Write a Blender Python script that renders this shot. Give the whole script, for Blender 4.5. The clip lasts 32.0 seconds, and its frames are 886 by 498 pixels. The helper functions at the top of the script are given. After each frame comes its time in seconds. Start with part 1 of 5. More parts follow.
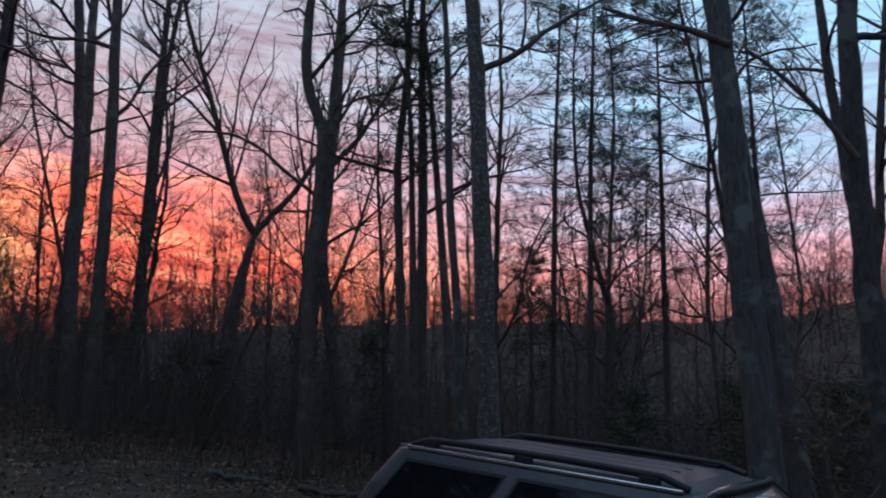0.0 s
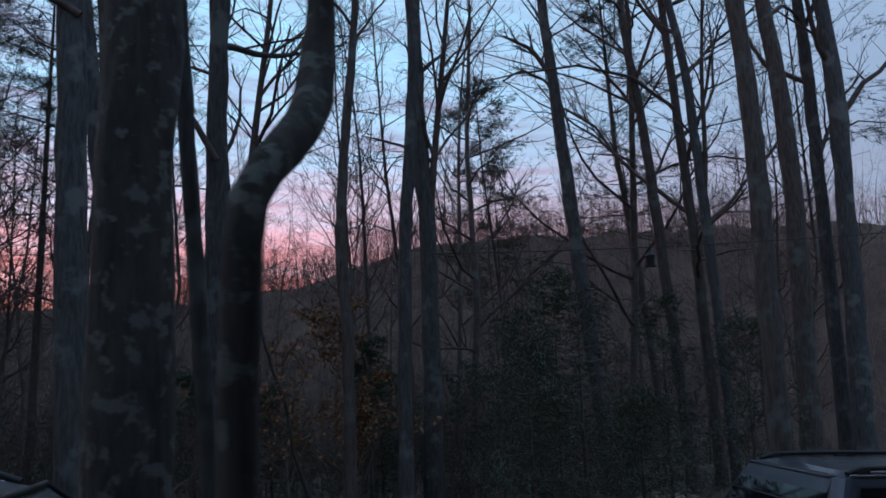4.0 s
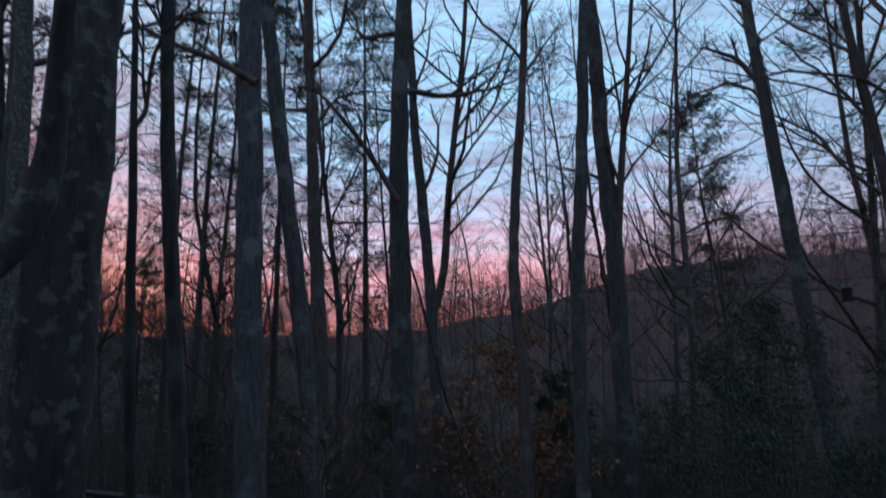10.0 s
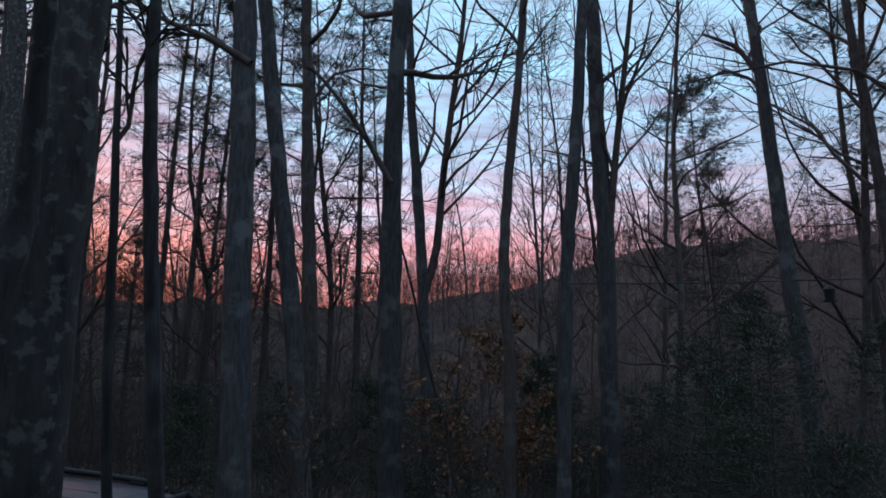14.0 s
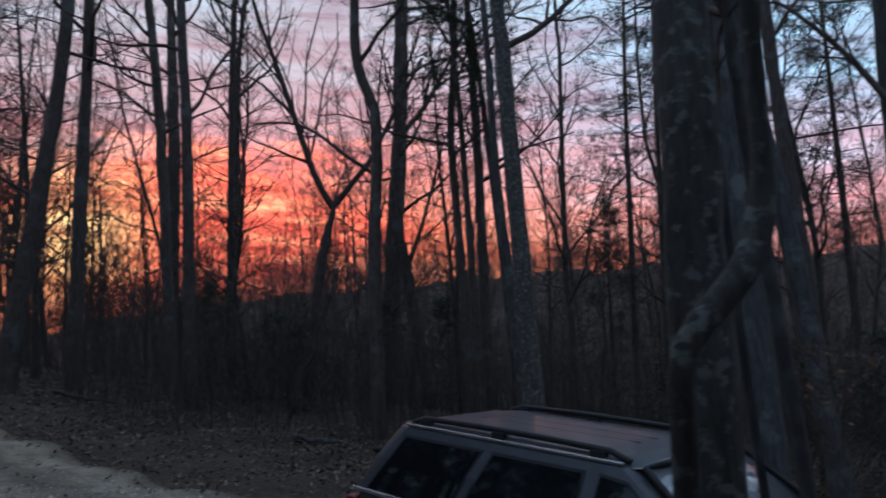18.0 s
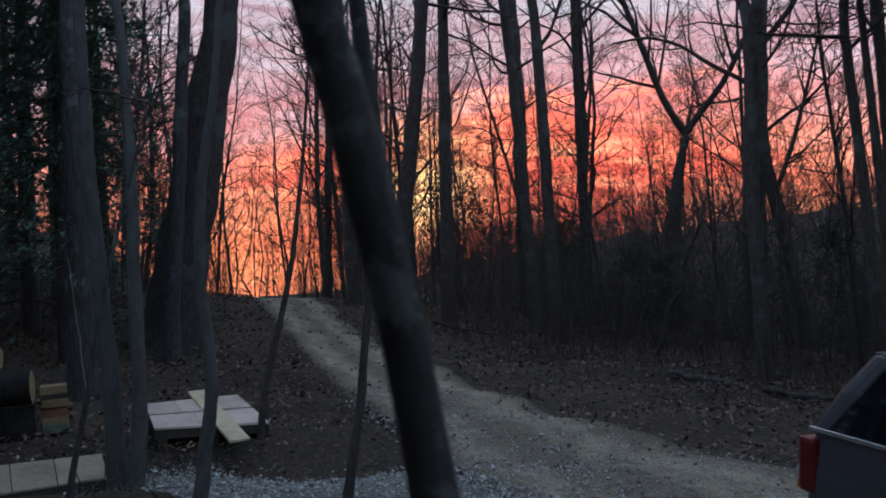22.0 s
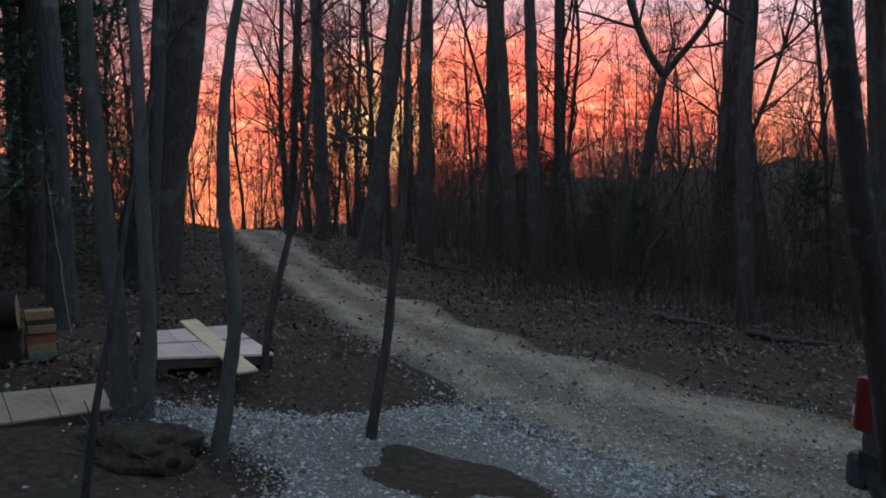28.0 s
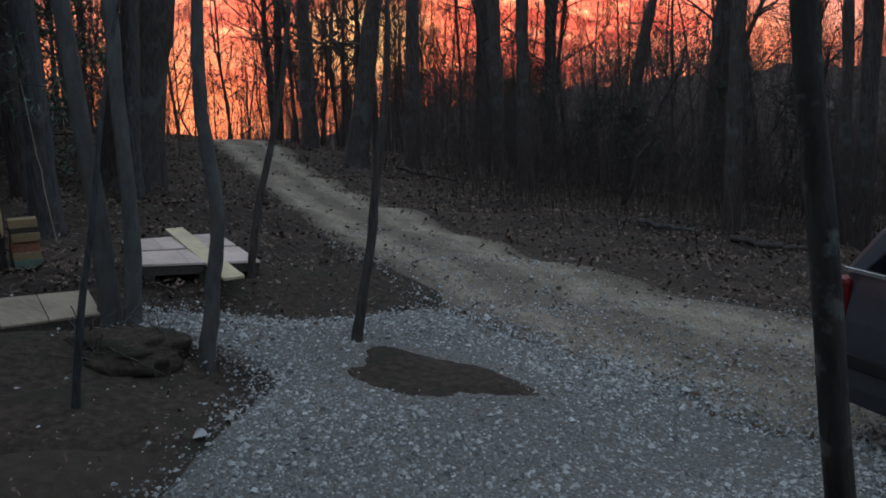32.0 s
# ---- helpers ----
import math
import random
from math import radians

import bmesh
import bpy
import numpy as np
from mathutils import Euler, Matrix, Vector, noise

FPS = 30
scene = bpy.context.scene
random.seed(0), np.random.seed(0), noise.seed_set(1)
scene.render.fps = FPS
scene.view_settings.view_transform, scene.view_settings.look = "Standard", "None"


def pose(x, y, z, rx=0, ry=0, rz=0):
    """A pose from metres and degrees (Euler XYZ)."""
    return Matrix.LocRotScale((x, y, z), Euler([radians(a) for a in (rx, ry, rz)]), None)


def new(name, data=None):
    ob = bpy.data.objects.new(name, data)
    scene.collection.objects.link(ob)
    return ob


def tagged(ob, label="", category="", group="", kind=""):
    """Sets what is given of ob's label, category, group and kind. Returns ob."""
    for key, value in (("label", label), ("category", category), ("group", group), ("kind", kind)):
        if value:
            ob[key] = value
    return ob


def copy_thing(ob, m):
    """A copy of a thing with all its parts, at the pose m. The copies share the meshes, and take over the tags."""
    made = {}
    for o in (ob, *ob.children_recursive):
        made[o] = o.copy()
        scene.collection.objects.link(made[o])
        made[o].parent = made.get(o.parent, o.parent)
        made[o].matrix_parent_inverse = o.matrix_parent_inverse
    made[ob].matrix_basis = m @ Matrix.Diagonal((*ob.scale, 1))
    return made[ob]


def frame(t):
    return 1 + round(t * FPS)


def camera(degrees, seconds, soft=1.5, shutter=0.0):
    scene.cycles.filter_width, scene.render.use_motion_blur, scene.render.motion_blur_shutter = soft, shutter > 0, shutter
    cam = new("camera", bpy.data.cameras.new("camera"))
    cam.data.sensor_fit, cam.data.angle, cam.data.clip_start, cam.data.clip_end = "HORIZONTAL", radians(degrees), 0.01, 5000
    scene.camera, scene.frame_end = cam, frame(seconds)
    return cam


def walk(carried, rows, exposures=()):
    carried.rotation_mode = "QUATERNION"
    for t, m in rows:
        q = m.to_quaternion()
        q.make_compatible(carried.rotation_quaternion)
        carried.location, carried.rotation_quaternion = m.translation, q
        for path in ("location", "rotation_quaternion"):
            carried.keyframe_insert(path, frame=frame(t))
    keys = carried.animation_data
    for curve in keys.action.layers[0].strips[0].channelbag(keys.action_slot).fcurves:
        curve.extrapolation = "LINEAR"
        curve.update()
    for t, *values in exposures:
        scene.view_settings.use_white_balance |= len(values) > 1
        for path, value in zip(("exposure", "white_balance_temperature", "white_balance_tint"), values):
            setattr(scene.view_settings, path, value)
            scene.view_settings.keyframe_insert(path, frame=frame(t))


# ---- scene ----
cam = camera(62.01, 32.0, soft=1.7, shutter=0.4)
# seconds, place, turn
ROWS = [
    (0.0, -0.000, -0.000, 2.850, 99.01, -0.01, -0.00),
    (0.5, 0.053, -0.034, 2.851, 98.55, -0.35, -5.08),
    (1.0, 0.055, -0.026, 2.845, 97.88, -0.28, -12.52),
    (1.5, 0.016, -0.039, 2.842, 97.58, 0.05, -18.19),
    (2.0, 0.088, -0.017, 2.839, 97.30, 0.48, -25.47),
    (2.5, 0.152, 0.027, 2.844, 96.92, 1.13, -32.09),
    (3.0, 0.271, -0.010, 2.869, 97.25, 1.43, -39.40),
    (3.5, 0.489, -0.002, 2.865, 97.32, 2.02, -43.82),
    (5.5, 1.227, -0.144, 2.897, 97.94, 0.73, -40.00),
    (6.0, 1.358, -0.163, 2.898, 97.49, 0.76, -37.20),
    (6.5, 1.394, -0.151, 2.896, 96.88, 0.69, -34.95),
    (7.0, 1.487, -0.249, 2.907, 95.86, 0.30, -32.02),
    (7.5, 1.453, -0.310, 2.925, 95.28, 0.19, -30.50),
    (8.0, 1.357, -0.296, 2.947, 95.14, 0.15, -29.40),
    (8.5, 1.300, -0.287, 2.956, 95.26, 0.23, -28.85),
    (9.0, 1.321, -0.329, 2.961, 95.74, 0.31, -28.19),
    (9.5, 1.379, -0.312, 2.978, 97.12, 0.56, -27.48),
    (10.0, 1.341, -0.352, 3.010, 99.64, 0.92, -25.87),
    (10.5, 1.347, -0.360, 3.034, 105.89, 1.04, -24.49),
    (11.0, 1.389, -0.341, 3.045, 98.91, 0.31, -24.59),
    (11.5, 1.394, -0.357, 3.065, 94.16, 0.41, -23.99),
    (12.0, 1.389, -0.359, 3.087, 92.79, -0.63, -23.75),
    (12.5, 1.368, -0.406, 3.107, 93.30, -1.67, -24.82),
    (13.0, 1.364, -0.427, 3.134, 94.87, -1.77, -25.91),
    (13.5, 1.359, -0.450, 3.159, 96.79, -1.11, -26.75),
    (15.5, 1.394, -0.276, 3.029, 97.69, 2.08, -23.09),
    (16.0, 1.388, -0.245, 3.035, 96.82, 2.61, -19.23),
    (16.5, 1.344, -0.254, 3.040, 96.21, 2.89, -12.48),
    (17.0, 1.223, -0.219, 3.056, 96.13, 2.82, -5.21),
    (17.5, 1.068, -0.385, 3.093, 95.74, 3.08, 2.12),
    (18.0, 0.891, -0.540, 3.109, 95.39, 3.04, 8.18),
    (18.5, 0.802, -0.405, 3.087, 95.24, 3.26, 14.59),
    (19.0, 0.760, -0.260, 3.079, 95.58, 3.52, 19.66),
    (19.5, 0.731, -0.213, 3.067, 95.97, 4.04, 23.60),
    (20.0, 0.609, -0.218, 3.055, 96.29, 4.32, 26.88),
    (20.5, 0.506, -0.223, 3.039, 95.82, 4.54, 28.57),
    (21.0, 0.369, -0.234, 3.009, 94.77, 4.32, 29.86),
    (21.5, 0.198, -0.156, 2.968, 93.38, 4.14, 31.94),
    (22.0, 0.060, -0.085, 2.949, 92.46, 3.91, 33.69),
    (22.5, -0.142, -0.149, 2.946, 92.06, 3.97, 35.19),
    (23.0, -0.295, -0.257, 2.949, 92.07, 4.03, 36.02),
    (23.5, -0.371, -0.229, 2.958, 92.87, 3.94, 36.68),
    (24.0, -0.498, -0.232, 2.969, 93.43, 3.62, 35.86),
    (24.5, -0.645, -0.272, 2.975, 93.33, 3.40, 33.94),
    (25.0, -0.682, -0.220, 2.960, 91.29, 3.04, 30.93),
    (25.5, -0.728, -0.230, 2.927, 85.74, 0.02, 26.42),
    (27.5, -0.713, -0.126, 2.885, 86.13, 1.90, 28.15),
    (28.0, -0.704, -0.151, 2.888, 87.62, 2.05, 29.72),
    (28.5, -0.699, -0.197, 2.903, 88.81, 2.45, 30.74),
    (29.0, -0.693, -0.218, 2.922, 90.17, 3.05, 31.27),
    (29.5, -0.686, -0.228, 2.936, 90.84, 3.60, 31.32),
    (30.0, -0.661, -0.235, 2.932, 90.64, 3.87, 31.24),
    (30.5, -0.657, -0.181, 2.912, 88.99, 3.66, 30.88),
    (31.0, -0.650, -0.138, 2.864, 83.97, 2.91, 30.19),
    (31.5, -0.655, -0.133, 2.840, 81.89, 2.57, 29.70),
    (32.0, -0.653, -0.124, 2.833, 80.72, 2.31, 28.99),
]
EXPOSURES = [(0.0, 0.05, 6000, 10), (1.0, 0.03, 5850, 10), (6.0, 0.06, 5900, 10), (9.6, 0.06, 5950, 10), (10.5, -0.14, 5650, 12), (11.4, 0.05, 6000, 10), (13.0, 0.1, 6050, 10), (15.5, 0.2, 6000, 10), (17.0, 0.18, 6050, 10), (18.0, 0.1, 6000, 10), (20.0, 0.05, 6050, 10), (23.0, 0.22, 6050, 10), (25.5, 0.26, 6300, 10), (28.0, 0.33, 6450, 10), (31.0, 0.38, 6700, 10), (32.0, 0.48, 6750, 10)]
walk(cam, [(t, pose(x, y, z, rx, ry, rz)) for t, x, y, z, rx, ry, rz in ROWS], EXPOSURES)

# ---- light ----
# Dusk: the sun is just under the ridge, all light comes from the glowing sky.
SUN_AZ = radians(34.8)
SUN_DIR = Vector((-math.sin(SUN_AZ) * 0.995, math.cos(SUN_AZ) * 0.995, 0.125)).normalized()
world = bpy.data.worlds.new("dusk_sky")
scene.world = world
world.use_nodes = True


class Nodes:
    """A few lines to write node trees shortly."""

    def __init__(self, tree):
        self.tree, self.n, self.l = tree, tree.nodes, tree.links

    def add(self, kind, **values):
        node = self.n.new(kind)
        for key, value in values.items():
            if key in node.inputs:
                self.put(node.inputs[key], value)
        return node

    def put(self, socket, value):
        if isinstance(value, bpy.types.NodeSocket):
            self.l.new(value, socket)
        else:
            socket.default_value = value

    def math(self, op, a, b=0.0, c=0.0, clamp=False):
        node = self.n.new("ShaderNodeMath")
        node.operation, node.use_clamp = op, clamp
        for i, v in enumerate((a, b, c)):
            self.put(node.inputs[i], v)
        return node.outputs[0]

    def vec(self, op, a, b=(0, 0, 0)):
        node = self.n.new("ShaderNodeVectorMath")
        node.operation = op
        self.put(node.inputs[0], a)
        self.put(node.inputs[1], b)
        return node.outputs["Value"] if op in ("DOT_PRODUCT", "LENGTH") else node.outputs[0]

    def ramp(self, fac, stops, mode="LINEAR"):
        node = self.n.new("ShaderNodeValToRGB")
        node.color_ramp.interpolation = mode
        el = node.color_ramp.elements
        while len(el) < len(stops):
            el.new(0.5)
        for e, (p, c) in zip(el, stops):
            e.position = p
            e.color = (*c, 1) if len(c) == 3 else c
        self.put(node.inputs[0], fac)
        return node.outputs[0]

    def mix(self, fac, a, b, blend="MIX"):
        node = self.n.new("ShaderNodeMix")
        node.data_type, node.blend_type = "RGBA", blend
        self.put(node.inputs[0], fac)
        self.put(node.inputs[6], a if isinstance(a, bpy.types.NodeSocket) else (*a, 1))
        self.put(node.inputs[7], b if isinstance(b, bpy.types.NodeSocket) else (*b, 1))
        return node.outputs[2]

    def noise(self, vector, scale, detail=4.0, rough=0.55, distort=0.0):
        node = self.n.new("ShaderNodeTexNoise")
        self.put(node.inputs["Vector"], vector)
        node.inputs["Scale"].default_value = scale
        node.inputs["Detail"].default_value = detail
        node.inputs["Roughness"].default_value = rough
        node.inputs["Distortion"].default_value = distort
        return node.outputs["Fac"]


def build_sky():
    w = Nodes(world.node_tree)
    w.n.clear()
    way = w.n.new("ShaderNodeTexCoord").outputs["Generated"]
    parts = w.n.new("ShaderNodeSeparateXYZ")
    w.put(parts.inputs[0], way)
    up = w.math("MAXIMUM", parts.outputs[2], 0.0)
    # bearing from the sunset and height, both in radians; the seam lies opposite the sunset
    sunward = w.vec("DOT_PRODUCT", way, (-math.sin(SUN_AZ), math.cos(SUN_AZ), 0))
    across = w.vec("DOT_PRODUCT", way, (math.cos(SUN_AZ), math.sin(SUN_AZ), 0))
    bearing = w.math("ARCTAN2", across, sunward)
    height = w.math("ARCSINE", parts.outputs[2])

    def spread(along, above, scale, detail, rough, distort=0.0, shift=0.0):
        at = w.n.new("ShaderNodeCombineXYZ")
        w.put(at.inputs[0], w.math("MULTIPLY_ADD", bearing, along, shift))
        # the streaks rise a little towards the north
        w.put(at.inputs[1], w.math("MULTIPLY", w.math("MULTIPLY_ADD", bearing, 0.06, height), above))
        return w.noise(at.outputs[0], scale, detail, rough, distort)

    side = w.math("DIVIDE", sunward, w.math("SQRT", w.math("MULTIPLY_ADD", parts.outputs[2], w.math("MULTIPLY", parts.outputs[2], -1.0), 1.0001)))
    near_sun = w.math("MULTIPLY_ADD", side, 0.5, 0.5)
    # long thin cloud streaks, finer ripples in them and broad banks
    streak = spread(2.6, 22.0, 1.5, 6.0, 0.62, 0.35)
    ripple = spread(9.0, 46.0, 1.6, 4.0, 0.6, 0.5, 3.1)
    bank = spread(1.5, 7.0, 1.6, 4.0, 0.55, 0.2, 7.7)
    lift = w.math("MULTIPLY_ADD", streak, 0.16, -0.08)
    high = w.math("ADD", up, lift, clamp=True)
    warm = w.ramp(high, SKY_WARM)
    cool = w.ramp(high, SKY_COOL)
    back = w.ramp(up, [(0.0, (0.25, 0.28, 0.36)), (0.3, (0.32, 0.40, 0.53)), (1.0, (0.52, 0.68, 0.89))])
    to_warm = w.n.new("ShaderNodeMapRange")
    to_warm.interpolation_type = "SMOOTHSTEP"
    w.put(to_warm.inputs["Value"], near_sun)
    to_warm.inputs["From Min"].default_value, to_warm.inputs["From Max"].default_value = 0.80, 0.985
    to_cool = w.n.new("ShaderNodeMapRange")
    to_cool.interpolation_type = "SMOOTHSTEP"
    w.put(to_cool.inputs["Value"], near_sun)
    to_cool.inputs["From Min"].default_value, to_cool.inputs["From Max"].default_value = 0.25, 0.7
    tone = w.mix(to_cool.outputs[0], back, w.mix(to_warm.outputs[0], cool, warm))
    # darker mauve bars of cloud, lighter gaps between them
    both = w.math("ADD", w.math("MULTIPLY", streak, 0.6), w.math("MULTIPLY", ripple, 0.4))
    bars = w.ramp(both, [(0.36, (0.66, 0.46, 0.52)), (0.49, (1.0, 0.98, 0.98)), (0.61, (1.12, 1.3, 1.32))])
    tone = w.mix(w.math("MULTIPLY", to_cool.outputs[0], 0.85), tone, bars, "MULTIPLY")
    # the red lit clouds beside the sunset, wider than they are high
    wide = w.math("MULTIPLY_ADD", bearing, 2.4, -0.30)
    tall = w.math("MULTIPLY_ADD", height, 7.0, -0.85)
    away = w.math("SQRT", w.math("ADD", w.math("MULTIPLY", wide, wide), w.math("MULTIPLY", tall, tall)))
    ragged = w.math("ADD", away, w.math("MULTIPLY_ADD", bank, -1.5, w.math("MULTIPLY_ADD", both, -1.6, 1.55)))
    red = w.ramp(ragged, [(0.55, (1, 1, 1)), (1.2, (0, 0, 0))], "EASE")
    tone = w.mix(red, tone, w.mix(1.0, w.ramp(both, [(0.36, (1.2, 0.12, 0.09)), (0.49, (1.75, 0.27, 0.16)), (0.61, (2.1, 0.58, 0.29))]), bars, "MULTIPLY"))
    # the yellow glow over the sunken sun, broken by the streaks
    glow = w.math("POWER", w.math("MAXIMUM", w.vec("DOT_PRODUCT", way, tuple(SUN_DIR)), 0.0), 520.0)
    glow = w.math("MULTIPLY", glow, w.math("MULTIPLY_ADD", both, 4.4, -1.45, clamp=True))
    tone = w.mix(glow, tone, (4.2, 2.6, 1.05))
    shine = w.add("ShaderNodeBackground", Color=tone, Strength=SKY_STRENGTH)
    # a little of the clear sky's own twilight on top
    sky = w.n.new("ShaderNodeTexSky")
    sky.sky_type = "NISHITA"
    sky.sun_disc = False
    sky.sun_elevation, sky.sun_rotation = radians(0.5), -SUN_AZ
    clear = w.add("ShaderNodeBackground", Color=sky.outputs[0], Strength=0.012)
    total = w.n.new("ShaderNodeAddShader")
    w.l.new(shine.outputs[0], total.inputs[0])
    w.l.new(clear.outputs[0], total.inputs[1])
    out = w.n.new("ShaderNodeOutputWorld")
    w.l.new(total.outputs[0], out.inputs[0])


SKY_STRENGTH = 1.0
SKY_WARM = [(0.0, (2.0, 0.52, 0.22)), (0.08, (1.9, 0.51, 0.22)), (0.13, (1.6, 0.47, 0.26)), (0.19, (1.1, 0.41, 0.35)), (0.25, (0.80, 0.42, 0.44)), (0.31, (0.68, 0.47, 0.50)), (0.38, (0.60, 0.53, 0.58)), (0.5, (0.55, 0.59, 0.68)), (1.0, (0.55, 0.69, 0.88))]
SKY_COOL = [(0.0, (1.4, 0.36, 0.2)), (0.06, (1.35, 0.40, 0.31)), (0.12, (1.08, 0.52, 0.55)), (0.18, (0.82, 0.64, 0.75)), (0.26, (0.51, 0.64, 0.81)), (0.40, (0.46, 0.70, 0.90)), (0.6, (0.53, 0.74, 0.96)), (1.0, (0.54, 0.70, 0.92))]
build_sky()


# ---- materials ----
def material(name, rough=0.8, metal=0.0):
    m = bpy.data.materials.new(name)
    m.use_nodes = True
    k = Nodes(m.node_tree)
    b = k.n["Principled BSDF"]
    b.inputs["Roughness"].default_value, b.inputs["Metallic"].default_value = rough, metal
    b.inputs["Specular IOR Level"].default_value = 0.3
    return m, k, b


def relief(k, b, height, strength, distance):
    bump = k.n.new("ShaderNodeBump")
    bump.inputs["Strength"].default_value, bump.inputs["Distance"].default_value = strength, distance
    k.put(bump.inputs["Height"], height)
    k.put(b.inputs["Normal"], bump.outputs[0])


def mottled(name, dark, light, scale, rough=0.85, bump=0.4, depth=0.01, stretch=(1, 1, 1), patch=None, patch_scale=1.2, metal=0.0, vary=0.15):
    """Two-scale noise between two colours, an optional third in patches, varied from object to object."""
    m, k, b = material(name, rough, metal)
    at = k.n.new("ShaderNodeTexCoord").outputs["Object"]
    fine = k.noise(k.vec("MULTIPLY", at, stretch), scale, 6.0, 0.65)
    tone = k.mix(k.ramp(fine, [(0.3, (0, 0, 0)), (0.7, (1, 1, 1))]), dark, light)
    if patch:
        spots = k.ramp(k.noise(at, patch_scale, 4.0, 0.6), [(0.54, (0, 0, 0)), (0.62, (1, 1, 1))])
        tone = k.mix(spots, tone, patch)
    if vary:
        rnd = k.n.new("ShaderNodeObjectInfo").outputs["Random"]
        tone = k.mix(1.0, tone, k.ramp(rnd, [(0, (1 - vary,) * 3), (1, (1 + vary,) * 3)]), "MULTIPLY")
    k.put(b.inputs["Base Color"], tone)
    if bump:
        relief(k, b, fine, bump, depth)
    return m


BARK = mottled("grey_bark", (0.029, 0.028, 0.029), (0.093, 0.093, 0.095), 9.0, 0.9, 0.9, 0.02, (3.5, 3.5, 0.55), (0.115, 0.122, 0.12), 2.2)
BARK_DARK = mottled("dark_bark", (0.039, 0.032, 0.029), (0.116, 0.098, 0.089), 10.0, 0.92, 0.9, 0.025, (3.0, 3.0, 0.5), (0.11, 0.114, 0.108), 1.8)
BARK_LICHEN = mottled("lichen_bark", (0.033, 0.031, 0.029), (0.096, 0.091, 0.085), 9.0, 0.9, 0.8, 0.012, (3.0, 3.0, 0.7), (0.145, 0.152, 0.142), 22.0)
# dark bark again, with the shade under the evergreens put into the colour
SHADED_BARK = mottled("shaded_dark_bark", (0.014, 0.012, 0.011), (0.042, 0.036, 0.031), 10.0, 0.92, 0.9, 0.02, (3.0, 3.0, 0.5))
BARK_PALE = mottled("pale_smooth_bark", (0.06, 0.06, 0.058), (0.125, 0.125, 0.12), 6.0, 0.85, 0.4, 0.008, (2.0, 2.0, 0.8), (0.09, 0.088, 0.082), 3.0)
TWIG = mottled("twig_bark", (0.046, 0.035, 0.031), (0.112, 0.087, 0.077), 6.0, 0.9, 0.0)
# twig bark paled for the ridge, distance haze put into the colour
HAZED_TWIG = mottled("hazed_far_twigs", (0.092, 0.067, 0.058), (0.222, 0.166, 0.145), 3.0, 0.9, 0.0)
NEEDLE = mottled("pine_needles", (0.04, 0.062, 0.042), (0.11, 0.145, 0.10), 1.5, 0.8, 0.0)
HEMLOCK = mottled("hemlock_needles", (0.07, 0.13, 0.1), (0.17, 0.27, 0.2), 2.0, 0.8, 0.0)
BEECH = mottled("dry_beech_leaves", (0.12, 0.056, 0.024), (0.27, 0.14, 0.068), 2.5, 0.75, 0.0)


def ground_material():
    m, k, b = material("leaf_littered_soil", 0.95)
    at = k.n.new("ShaderNodeTexCoord").outputs["Object"]
    wide, mid, fine = k.noise(at, 0.35, 5.0), k.noise(at, 2.6, 6.0, 0.65), k.noise(at, 19.0, 5.0, 0.7)
    leaf = k.n.new("ShaderNodeTexVoronoi")
    k.put(leaf.inputs["Vector"], at)
    leaf.inputs["Scale"].default_value, leaf.inputs["Randomness"].default_value = 11.0, 1.0
    tone = k.ramp(fine, [(0.25, (0.028, 0.019, 0.014)), (0.5, (0.071, 0.048, 0.036)), (0.75, (0.128, 0.088, 0.066))])
    tone = k.mix(k.ramp(leaf.outputs["Distance"], [(0.0, (1, 1, 1)), (0.55, (0.35, 0.35, 0.35))]), (0.022, 0.017, 0.014), tone)
    tone = k.mix(k.ramp(mid, [(0.4, (0, 0, 0)), (0.62, (1, 1, 1))]), tone, (0.040, 0.031, 0.025))
    # colour shifts with distance, painted in for haze over the far side of the hollow
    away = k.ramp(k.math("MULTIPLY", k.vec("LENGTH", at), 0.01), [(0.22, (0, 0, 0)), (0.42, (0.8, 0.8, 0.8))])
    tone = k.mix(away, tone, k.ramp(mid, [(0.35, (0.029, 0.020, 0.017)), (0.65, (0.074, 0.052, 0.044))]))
    tone = k.mix(k.ramp(wide, [(0.45, (0, 0, 0)), (0.65, (0.6, 0.6, 0.6))]), tone, (0.095, 0.070, 0.054))
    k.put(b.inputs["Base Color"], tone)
    relief(k, b, k.math("ADD", k.math("MULTIPLY", fine, 0.5), leaf.outputs["Distance"]), 0.8, 0.03)
    return m


